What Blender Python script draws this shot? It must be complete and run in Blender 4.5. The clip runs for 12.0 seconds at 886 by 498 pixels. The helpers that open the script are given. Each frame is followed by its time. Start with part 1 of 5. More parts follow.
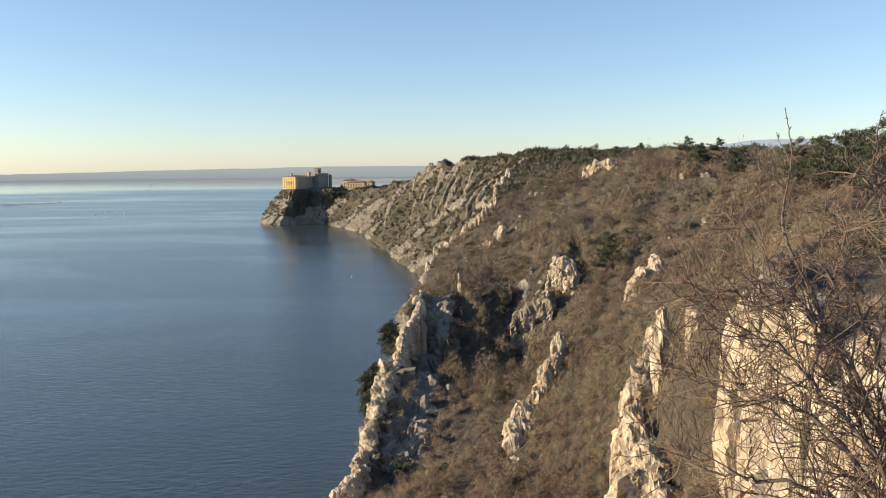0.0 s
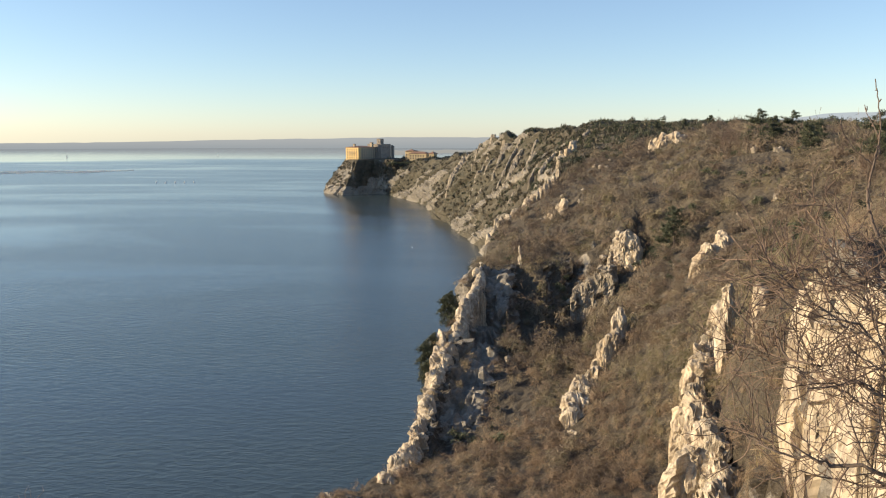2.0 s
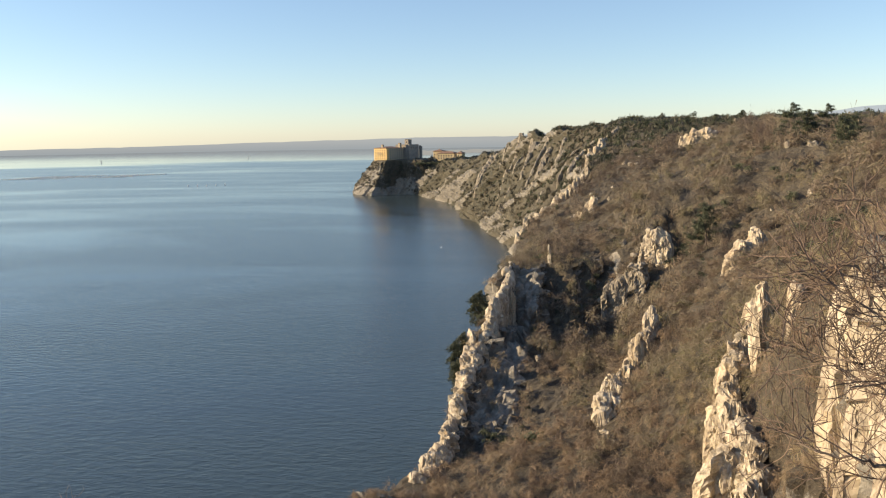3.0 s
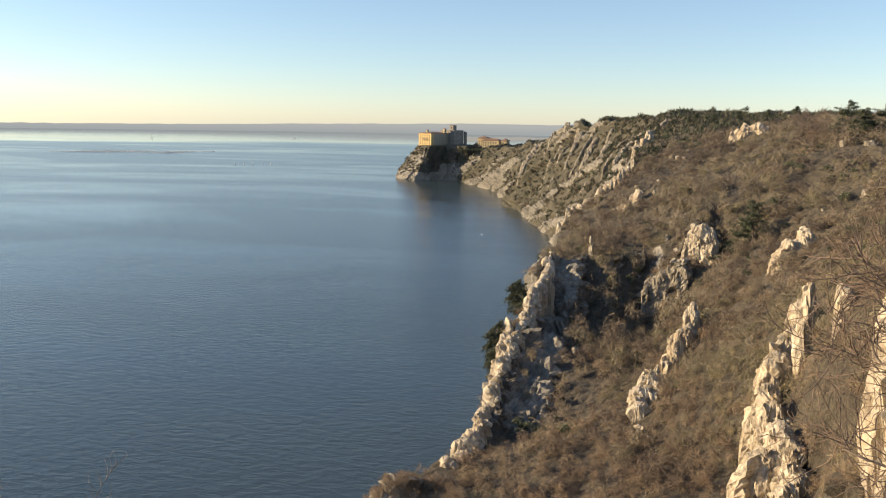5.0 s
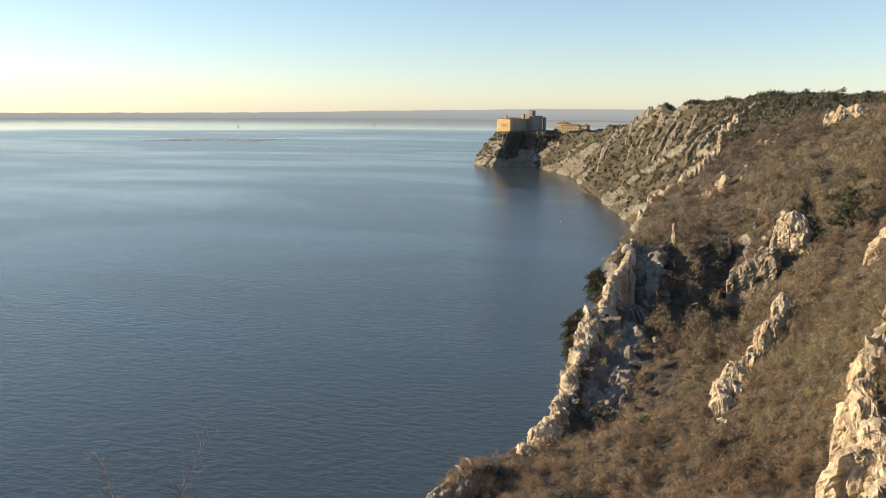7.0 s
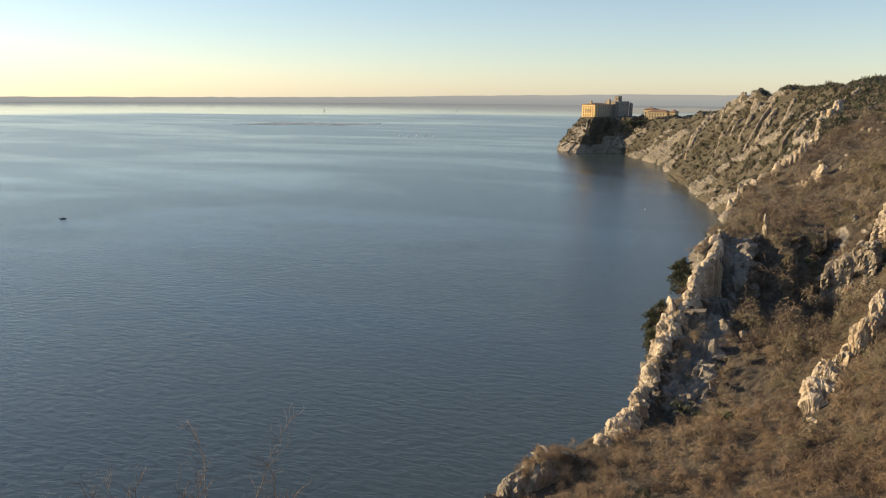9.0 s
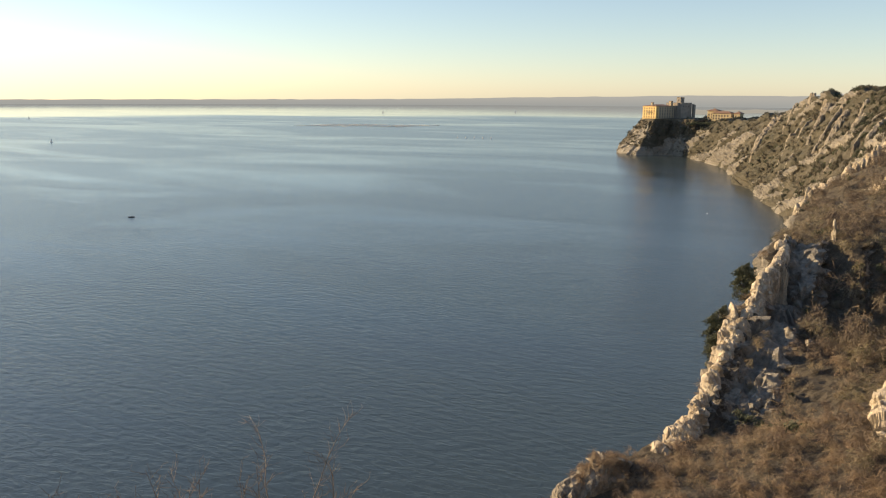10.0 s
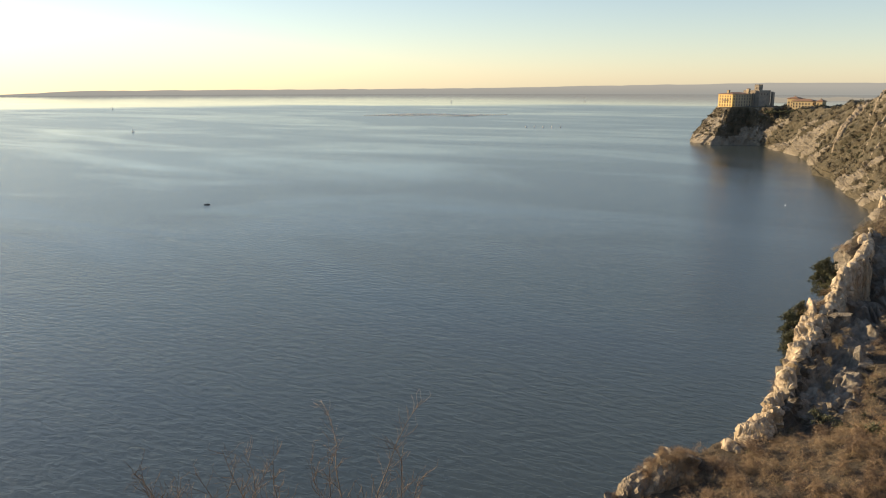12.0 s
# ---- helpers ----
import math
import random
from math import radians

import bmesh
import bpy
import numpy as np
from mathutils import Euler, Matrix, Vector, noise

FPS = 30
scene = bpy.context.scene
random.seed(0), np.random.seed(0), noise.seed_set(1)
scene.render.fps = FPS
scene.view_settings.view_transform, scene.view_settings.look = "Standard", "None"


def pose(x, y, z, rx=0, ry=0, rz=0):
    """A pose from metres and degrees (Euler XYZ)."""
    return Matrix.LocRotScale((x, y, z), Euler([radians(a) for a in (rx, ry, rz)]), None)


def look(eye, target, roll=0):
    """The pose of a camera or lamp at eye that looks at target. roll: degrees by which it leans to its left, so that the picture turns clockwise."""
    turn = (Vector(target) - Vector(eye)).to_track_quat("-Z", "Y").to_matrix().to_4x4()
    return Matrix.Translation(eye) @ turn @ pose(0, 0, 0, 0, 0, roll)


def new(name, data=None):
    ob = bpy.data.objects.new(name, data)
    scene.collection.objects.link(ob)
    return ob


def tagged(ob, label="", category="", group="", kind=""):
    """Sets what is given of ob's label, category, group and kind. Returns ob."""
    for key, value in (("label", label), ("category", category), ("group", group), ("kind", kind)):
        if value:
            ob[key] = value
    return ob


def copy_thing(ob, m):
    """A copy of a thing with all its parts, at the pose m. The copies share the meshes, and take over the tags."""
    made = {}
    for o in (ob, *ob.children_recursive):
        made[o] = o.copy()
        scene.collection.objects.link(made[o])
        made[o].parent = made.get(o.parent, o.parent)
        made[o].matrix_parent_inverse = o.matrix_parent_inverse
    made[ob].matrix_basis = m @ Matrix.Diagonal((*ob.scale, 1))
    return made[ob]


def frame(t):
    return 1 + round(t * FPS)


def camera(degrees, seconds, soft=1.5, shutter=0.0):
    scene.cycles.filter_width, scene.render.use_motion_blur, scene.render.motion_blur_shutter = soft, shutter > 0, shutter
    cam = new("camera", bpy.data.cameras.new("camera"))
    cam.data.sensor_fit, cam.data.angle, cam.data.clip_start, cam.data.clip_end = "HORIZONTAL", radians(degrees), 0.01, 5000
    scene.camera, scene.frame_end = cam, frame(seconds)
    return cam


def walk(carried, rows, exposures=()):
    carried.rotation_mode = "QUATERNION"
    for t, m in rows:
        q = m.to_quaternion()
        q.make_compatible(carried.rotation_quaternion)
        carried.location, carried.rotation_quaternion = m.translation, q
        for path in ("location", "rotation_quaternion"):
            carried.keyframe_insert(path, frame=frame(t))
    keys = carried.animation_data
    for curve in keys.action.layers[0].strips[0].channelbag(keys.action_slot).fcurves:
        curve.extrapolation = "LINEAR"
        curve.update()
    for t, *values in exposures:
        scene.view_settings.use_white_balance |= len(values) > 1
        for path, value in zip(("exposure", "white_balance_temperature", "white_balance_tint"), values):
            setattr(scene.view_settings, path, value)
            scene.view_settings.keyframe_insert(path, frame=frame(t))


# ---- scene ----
cam = camera(60.8, 12.0, 1.1)
# one turn on the spot, held half a metre in front of the body: seconds, turn to the left, tilt up, lean to the right
TURNS = [
    (0.0, 0.00, -6.38, 0.37),
    (0.5, 0.12, -6.84, 0.45),
    (1.0, 1.66, -7.48, 0.63),
    (1.5, 3.37, -8.06, 0.44),
    (2.0, 4.63, -8.50, -0.07),
    (2.5, 5.76, -8.58, 0.28),
    (3.0, 6.85, -8.51, 0.84),
    (5.0, 9.94, -9.54, -1.03),
    (5.5, 11.31, -9.83, -0.75),
    (6.0, 13.13, -10.05, -0.30),
    (6.5, 14.26, -10.36, -0.16),
    (7.0, 15.90, -10.64, -0.38),
    (9.0, 22.07, -11.78, -0.49),
    (9.5, 24.82, -11.83, -0.32),
    (10.0, 26.43, -11.68, -0.33),
    (10.5, 28.09, -11.97, -0.18),
    (11.0, 29.28, -11.96, 0.04),
    (11.5, 30.42, -12.25, 0.11),
    (12.0, 31.59, -12.48, 0.06),
]
EYE, ARM = 75.0, 0.5


def stand(yaw, tilt, lean):
    a = radians(yaw)
    m = pose(-ARM * math.sin(a), ARM * (math.cos(a) - 1), EYE, 90 + tilt, 0, yaw)
    return m @ pose(0, 0, 0, 0, 0, -lean)


walk(cam, [(t, stand(yaw, tilt, lean)) for t, yaw, tilt, lean in TURNS], [(0.0, 0.72, 6650, 10), (3.0, 0.78, 6850, 10), (7.0, 0.79, 7200, 11), (8.9, 0.63, 7500, 12), (9.7, 0.72, 7700, 12), (12.0, 0.69, 8200, 13)])

# ---- light ----
SUN_AZ, SUN_EL = -94.0, 16.0  # degrees clockwise from +y, degrees up
sun_way = Vector((math.sin(radians(SUN_AZ)) * math.cos(radians(SUN_EL)), math.cos(radians(SUN_AZ)) * math.cos(radians(SUN_EL)), math.sin(radians(SUN_EL))))
world = bpy.data.worlds.new("sky")
scene.world = world
world.use_nodes = True
wn = world.node_tree
wn.nodes.clear()
sky = wn.nodes.new("ShaderNodeTexSky")
sky.sky_type, sky.sun_disc = "NISHITA", False
sky.sun_elevation, sky.sun_rotation = radians(SUN_EL), radians(SUN_AZ)
sky.altitude, sky.air_density, sky.dust_density, sky.ozone_density = 0, 0.9, 0.2, 2.5
wbg = wn.nodes.new("ShaderNodeBackground")
wbg.inputs["Strength"].default_value = 0.090
wout = wn.nodes.new("ShaderNodeOutputWorld")
scatter_light = wn.nodes.new("ShaderNodeMix")  # light scattered more than once, which the sky model leaves out
scatter_light.data_type, scatter_light.blend_type = "RGBA", "ADD"
scatter_light.inputs[0].default_value = 1.0
scatter_light.inputs[7].default_value = (0.54, 0.77, 1.28, 1)
wn.links.new(sky.outputs[0], scatter_light.inputs[6])
wn.links.new(scatter_light.outputs[2], wbg.inputs[0])
wn.links.new(wbg.outputs[0], wout.inputs[0])
sun = new("sun", bpy.data.lights.new("sun", "SUN"))
sun.data.energy, sun.data.angle, sun.data.color = 4.9, radians(0.6), (1.0, 0.80, 0.54)
sun.matrix_world = look((0, 0, 200), Vector((0, 0, 200)) - sun_way)


# ---- node helpers and materials ----
class Nodes:
    def __init__(self, name):
        self.mat = bpy.data.materials.new(name)
        self.mat.use_nodes = True
        self.tree = self.mat.node_tree
        self.bsdf = self.tree.nodes["Principled BSDF"]

    def node(self, kind, **values):
        n = self.tree.nodes.new("ShaderNode" + kind)
        for k, v in values.items():
            if k in n.inputs:
                self.put(n.inputs[k], v)
        return n

    def put(self, socket, v):
        if isinstance(v, bpy.types.NodeSocket):
            self.tree.links.new(v, socket)
        elif isinstance(v, tuple) and len(v) == 3 and socket.type == "RGBA":
            socket.default_value = (*v, 1)
        else:
            socket.default_value = v

    def place(self, scale=(1, 1, 1), turn=0.0):
        g = self.node("NewGeometry")
        m = self.node("Mapping")
        self.put(m.inputs["Vector"], g.outputs["Position"])
        m.inputs["Scale"].default_value = scale
        m.inputs["Rotation"].default_value = (0, 0, radians(turn))
        return m.outputs[0]

    def noise(self, vec, scale, detail=4.0, rough=0.55, warp=0.0):
        n = self.node("TexNoise", Vector=vec, Scale=scale, Detail=detail, Roughness=rough, Distortion=warp)
        return n.outputs[0]

    def ramp(self, fac, stops, ease="LINEAR"):
        n = self.node("ValToRGB", Fac=fac)
        r = n.color_ramp
        r.interpolation = ease
        while len(r.elements) < len(stops):
            r.elements.new(0.5)
        for e, (p, c) in zip(r.elements, stops):
            e.position = p
            e.color = (*c, 1) if isinstance(c, tuple) else (c, c, c, 1)
        return n.outputs[0]

    def mix(self, fac, a, b, blend="MIX"):
        n = self.tree.nodes.new("ShaderNodeMix")
        n.data_type, n.blend_type = "RGBA", blend
        self.put(n.inputs[0], fac)
        self.put(n.inputs[6], a)
        self.put(n.inputs[7], b)
        return n.outputs[2]

    def math(self, op, a, b=0.5):
        n = self.tree.nodes.new("ShaderNodeMath")
        n.operation = op
        self.put(n.inputs[0], a)
        self.put(n.inputs[1], b)
        return n.outputs[0]

    def attr(self, name):
        n = self.tree.nodes.new("ShaderNodeAttribute")
        n.attribute_name = name
        return n.outputs["Fac"]

    def island(self):
        return self.node("NewGeometry").outputs["Random Per Island"]

    def bump(self, height, strength, distance, after=None):
        n = self.node("Bump", Height=height, Strength=strength, Distance=distance)
        if after is not None:
            self.put(n.inputs["Normal"], after)
        return n.outputs[0]

    def done(self, colour, rough=0.9, normal=None, **more):
        self.put(self.bsdf.inputs["Base Color"], colour)
        self.put(self.bsdf.inputs["Roughness"], rough)
        if normal is not None:
            self.put(self.bsdf.inputs["Normal"], normal)
        for k, v in more.items():
            self.put(self.bsdf.inputs[k.replace("_", " ")], v)
        return self.mat


def limestone(n, stain_shade=0.5):
    """Colour and normal of weathered cream limestone."""
    p = n.place()
    streak = n.noise(n.place((1, 1, 0.15)), 0.8, 6, 0.66, 0.5)
    big = n.noise(p, 0.11, 4)
    fine = n.noise(p, 2.6, 7, 0.72)
    tone = n.ramp(streak, [(0.2 + 0.1 * stain_shade, (0.20, 0.17, 0.135)), (0.34 + 0.08 * stain_shade, (0.38, 0.32, 0.25)), (0.52, (0.55, 0.47, 0.355)), (0.74, (0.73, 0.645, 0.50))])
    tone = n.mix(n.ramp(big, [(0.46, 0.0), (0.68, 0.5)]), tone, (0.44, 0.32, 0.18))
    tone = n.mix(n.ramp(fine, [(0.34, 0.6 * stain_shade), (0.54, 0.0)]), tone, (0.18, 0.155, 0.125))
    # Crevice shade put into the colour: dark lines where the bump is grooved.
    line = n.math("ABSOLUTE", n.math("SUBTRACT", n.noise(n.place((1, 1, 0.42)), 0.75, 7, 0.62, 0.5), 0.5))
    tone = n.mix(n.ramp(line, [(0.0, 0.7 * stain_shade), (0.012, 0.2 * stain_shade), (0.03, 0.0)]), tone, (0.10, 0.085, 0.07))
    h = n.mix(0.5, n.noise(p, 1.1, 9, 0.74, 0.3), n.noise(n.place((1, 1, 0.22)), 1.4, 7, 0.7, 0.8))
    h = n.mix(0.4, h, n.ramp(line, [(0.0, 0.0), (0.06, 1.0)]))
    return tone, n.bump(h, 0.9, 0.3)


def make_ground():
    n = Nodes("coast_ground")
    stone, nrm = limestone(n)
    p = n.place()
    soil = n.ramp(n.noise(p, 0.22, 6, 0.65), [(0.3, (0.060, 0.050, 0.038)), (0.5, (0.098, 0.080, 0.057)), (0.68, (0.145, 0.118, 0.082))])
    soil = n.mix(n.ramp(n.noise(p, 1.7, 5, 0.7), [(0.45, 0.0), (0.7, 0.7)]), soil, (0.165, 0.138, 0.085))
    soil = n.mix(n.ramp(n.noise(p, 4.5, 4, 0.75), [(0.42, 0.0), (0.6, 0.75)]), soil, (0.055, 0.045, 0.034))
    wooded = n.ramp(n.noise(p, 0.12, 5, 0.65), [(0.35, (0.050, 0.049, 0.034)), (0.62, (0.098, 0.086, 0.060))])
    soil = n.mix(n.attr("wood"), soil, wooded)
    edge = n.math("ADD", n.attr("rock"), n.math("MULTIPLY", n.math("SUBTRACT", n.noise(p, 0.8, 6, 0.7), 0.5), 1.1))
    f = n.ramp(edge, [(0.42, 0.0), (0.54, 1.0)])
    grey = n.ramp(n.noise(p, 0.16, 5, 0.6), [(0.5, 1.0), (0.8, 0.5)])
    stone = n.mix(grey, stone, n.ramp(n.noise(p, 0.9, 6, 0.7), [(0.3, (0.17, 0.155, 0.135)), (0.7, (0.38, 0.35, 0.295))]))
    nrm = n.bump(n.noise(p, 2.2, 6, 0.75), 0.8, 0.5, nrm)
    stone = n.mix(n.math("MULTIPLY", n.attr("wood"), 0.6), stone, n.ramp(n.noise(p, 0.35, 6, 0.7), [(0.35, (0.10, 0.094, 0.08)), (0.65, (0.25, 0.225, 0.185))]))
    return n.done(n.mix(f, soil, stone), 0.92, nrm)


def make_rock(name, stain_shade, lichen=0.0):
    n = Nodes(name)
    stone, nrm = limestone(n, stain_shade)
    if lichen:
        stone = n.mix(lichen, stone, n.ramp(n.noise(n.place(), 0.5, 6, 0.7), [(0.3, (0.12, 0.11, 0.09)), (0.7, (0.27, 0.24, 0.195))]))
    return n.done(stone, 0.9, nrm)


def make_sea():
    n = Nodes("sea_water")
    p = n.place()
    slick = n.noise(n.place((0.5, 1.6, 1)), 0.0035, 4, 0.6, 1.2)
    ripple = n.noise(n.place((0.6, 1.25, 1), 24), 0.42, 5, 0.62, 0.3)
    chop = n.noise(n.place((0.6, 1.3, 1), 16), 0.07, 3, 0.5)
    h = n.mix(0.3, ripple, chop)
    trail = n.math("ABSOLUTE", n.math("SUBTRACT", n.noise(n.place((0.28, 1.5, 1), -14), 0.0026, 3, 0.5, 0.6), 0.5))
    trail = n.math("MULTIPLY", n.ramp(trail, [(0.0, 1.0), (0.022, 0.0)]), n.ramp(n.noise(p, 0.0013, 2), [(0.48, 0.0), (0.6, 1.0)]))
    g = n.node("VectorMath", Vector=n.place((0.001, 0.001, 0.001)))
    g.operation = "LENGTH"
    out = n.math("ADD", g.outputs["Value"], n.math("MULTIPLY", n.math("SUBTRACT", n.noise(n.place((0.3, 1.5, 1)), 0.0016, 3), 0.5), 0.6))
    off = n.ramp(n.math("MULTIPLY", out, 0.25), [(0.045, 1.0), (0.11, 0.6), (0.25, 0.38), (0.42, 0.28), (0.60, 0.24), (0.65, 0.04)])
    calm = n.math("MULTIPLY", n.ramp(slick, [(0.5, 1.0), (0.66, 0.5)]), off)
    calm = n.math("MULTIPLY", calm, n.math("SUBTRACT", 1.0, n.math("MULTIPLY", trail, 0.7)))
    b = n.node("Bump", Height=h, Strength=n.math("MULTIPLY", calm, 0.46), Distance=1.0)
    deep = n.mix(n.noise(p, 0.01, 3), (0.030, 0.046, 0.051), (0.040, 0.058, 0.062))
    return n.done(deep, n.math("MULTIPLY", n.ramp(slick, [(0.45, 0.22), (0.7, 0.14)]), n.ramp(off, [(0.04, 0.38), (0.24, 1.0)])), b.outputs[0], IOR=1.5)


def make_leafy(name, stops, rough=0.8):
    n = Nodes(name)
    a = n.math("ADD", n.math("MULTIPLY", n.attr("tone"), 0.65), n.math("MULTIPLY", n.island(), 0.35))
    return n.done(n.ramp(a, stops), rough)


def make_plain(name, a, b, scale, rough=0.8, relief=0.15, depth=0.02):
    n = Nodes(name)
    p = n.place()
    f = n.ramp(n.noise(p, scale, 6, 0.65), [(0.3, 0.0), (0.7, 1.0)])
    g = n.noise(p, scale * 9, 4, 0.6)
    return n.done(n.mix(n.math("MULTIPLY", g, 0.3), n.mix(f, a, b), a), rough, n.bump(g, relief, depth))


# Backdrop material: haze and daylight are put into its glow colour.
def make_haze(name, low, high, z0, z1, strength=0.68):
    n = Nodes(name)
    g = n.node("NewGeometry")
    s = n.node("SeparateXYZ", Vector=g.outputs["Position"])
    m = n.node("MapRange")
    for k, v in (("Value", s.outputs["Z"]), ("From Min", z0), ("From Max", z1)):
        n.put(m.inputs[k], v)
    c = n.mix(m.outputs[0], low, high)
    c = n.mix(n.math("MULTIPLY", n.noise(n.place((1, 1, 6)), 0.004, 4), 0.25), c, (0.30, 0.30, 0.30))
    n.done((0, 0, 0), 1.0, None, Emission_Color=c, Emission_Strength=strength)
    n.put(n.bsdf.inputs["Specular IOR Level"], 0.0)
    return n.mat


GROUND, ROCK, PALE, DULL, SEA = make_ground(), make_rock("limestone", 0.6), make_rock("pale_limestone", 0.28), make_rock("lichen_grey_limestone", 1.2, 0.6), make_sea()
SHRUB = make_leafy("bare_shrub_twigs", [(0.06, (0.075, 0.060, 0.050)), (0.3, (0.135, 0.102, 0.077)), (0.48, (0.185, 0.135, 0.092)), (0.62, (0.195, 0.158, 0.110)), (0.76, (0.24, 0.20, 0.145)), (0.88, (0.17, 0.15, 0.072)), (1.0, (0.13, 0.13, 0.06))])
NEARSHRUB = make_leafy("reddish_bare_twigs", [(0.06, (0.11, 0.082, 0.064)), (0.3, (0.19, 0.136, 0.096)), (0.5, (0.26, 0.178, 0.112)), (0.66, (0.27, 0.21, 0.135)), (0.8, (0.31, 0.25, 0.165)), (0.95, (0.23, 0.19, 0.085))])
# Evergreen oak colour, greyed so that distance haze is painted into it.
SCRUB = make_leafy("hazed_evergreen_oak_scrub", [(0.1, (0.050, 0.049, 0.034)), (0.4, (0.080, 0.074, 0.051)), (0.65, (0.110, 0.096, 0.066)), (0.9, (0.140, 0.113, 0.080))])
NEEDLES = make_leafy("pine_needles", [(0.1, (0.034, 0.042, 0.026)), (0.6, (0.062, 0.074, 0.042)), (0.95, (0.105, 0.112, 0.062))])
BARK = make_plain("bark", (0.08, 0.06, 0.048), (0.21, 0.16, 0.125), 6.0, 0.9, 0.5)
TWIG = make_plain("dark_twig_bark", (0.105, 0.072, 0.054), (0.26, 0.18, 0.13), 9.0, 0.75, 0.4)
STALK = make_plain("dry_stalk_bark", (0.11, 0.075, 0.055), (0.26, 0.20, 0.15), 9.0, 0.75, 0.4)
OCHRE = make_plain("ochre_plaster", (0.66, 0.44, 0.17), (0.78, 0.56, 0.25), 0.15, 0.85)
PALEOCHRE = make_plain("pale_ochre_plaster", (0.42, 0.33, 0.19), (0.54, 0.43, 0.26), 0.2, 0.9)
# Beige of the turrets; on the palace wing its darkness is painted shade.
BEIGE = make_plain("beige_shade_plaster", (0.30, 0.25, 0.18), (0.42, 0.35, 0.25), 0.2, 0.9)
GREYSTONE = make_plain("grey_masonry", (0.17, 0.15, 0.13), (0.30, 0.265, 0.22), 0.35, 0.9)
ROOFTILE = make_plain("clay_roof_tiles", (0.20, 0.115, 0.075), (0.30, 0.18, 0.12), 0.6, 0.85)
DARKGLASS = make_plain("window_glass", (0.015, 0.018, 0.02), (0.03, 0.03, 0.035), 1.0, 0.15, 0.0)
WHITE = make_plain("weathered_white_paint", (0.72, 0.70, 0.66), (0.82, 0.80, 0.76), 2.0, 0.5)
DARKHULL = make_plain("dark_hull_paint", (0.03, 0.035, 0.04), (0.06, 0.06, 0.065), 2.0, 0.5)
BUOY = make_plain("weathered_float_plastic", (0.62, 0.61, 0.58), (0.88, 0.86, 0.82), 0.05, 0.6)
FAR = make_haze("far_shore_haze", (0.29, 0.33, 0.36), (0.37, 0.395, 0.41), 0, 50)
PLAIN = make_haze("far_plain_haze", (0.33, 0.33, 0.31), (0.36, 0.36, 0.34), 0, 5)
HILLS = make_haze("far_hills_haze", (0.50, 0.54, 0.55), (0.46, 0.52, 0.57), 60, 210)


# ---- numbers: noise on arrays ----
def hashed(i, j, k, seed):
    h = (i * 374761393 + j * 668265263 + k * 2147483647 + seed * 974711) & 0xFFFFFFFF
    h = ((h ^ (h >> 13)) * 1274126177) & 0xFFFFFFFF
    h = ((h ^ (h >> 16)) * 2246822519) & 0xFFFFFFFF
    return ((h ^ (h >> 15)) & 0xFFFFFF) / float(0xFFFFFF)


def value_noise(p, seed=0):
    c = np.floor(p).astype(np.int64)
    f = p - c
    f = f * f * (3 - 2 * f)
    out = 0
    for dx in (0, 1):
        for dy in (0, 1):
            for dz in (0, 1):
                w = (f[:, 0] if dx else 1 - f[:, 0]) * (f[:, 1] if dy else 1 - f[:, 1]) * (f[:, 2] if dz else 1 - f[:, 2])
                out = out + w * hashed(c[:, 0] + dx, c[:, 1] + dy, c[:, 2] + dz, seed)
    return out * 2 - 1


def fbm(p, octaves=4, seed=0, gain=0.5):
    out, a = 0, 1.0
    for o in range(octaves):
        out = out + a * value_noise(p * 2.0 ** o, seed + o)
        a *= gain
    return out


def blocks(p, seed=0):
    """Broken-rock relief: every cell is a tilted facet of its own, with steps between the cells."""
    c = np.floor(p).astype(np.int64)
    best = np.full(len(p), 1e9)
    out = np.zeros(len(p))
    for dx in (-1, 0, 1):
        for dy in (-1, 0, 1):
            for dz in (-1, 0, 1):
                i, j, k = c[:, 0] + dx, c[:, 1] + dy, c[:, 2] + dz
                q = [p[:, 0] - i - hashed(i, j, k, seed), p[:, 1] - j - hashed(i, j, k, seed + 1), p[:, 2] - k - hashed(i, j, k, seed + 2)]
                d = q[0] ** 2 + q[1] ** 2 + q[2] ** 2
                t = [hashed(i, j, k, seed + 3 + a) * 2 - 1 for a in range(3)]
                v = (hashed(i, j, k, seed + 7) * 2 - 1) * 0.7 + 0.9 * (q[0] * t[0] + q[1] * t[1] + q[2] * t[2])
                near = d < best
                out, best = np.where(near, v, out), np.minimum(d, best)
    return out


def ribs(p, seed=0):
    """Sharp crests with rounded hollows between them."""
    return (1 - np.abs(value_noise(p, seed))) ** 2 * 1.6 - 0.7 + 0.5 * ((1 - np.abs(value_noise(p * 2.1, seed + 1))) ** 2 - 0.45)


def mesh_of(name, verts, faces, material, smooth=False, **attrs):
    """A mesh from arrays; faces is n x 3 or n x 4."""
    verts, faces = np.asarray(verts, np.float32), np.asarray(faces, np.int32)
    me = bpy.data.meshes.new(name)
    n, k = faces.shape
    me.vertices.add(len(verts))
    me.vertices.foreach_set("co", verts.ravel())
    me.loops.add(n * k)
    me.loops.foreach_set("vertex_index", faces.ravel())
    me.polygons.add(n)
    me.polygons.foreach_set("loop_start", np.arange(0, n * k, k, dtype=np.int32))
    me.polygons.foreach_set("use_smooth", np.full(n, smooth))
    me.update(calc_edges=True)
    for key, values in attrs.items():
        me.attributes.new(key, "FLOAT", "POINT").data.foreach_set("value", np.asarray(values, np.float32))
    me.materials.append(material)
    return me


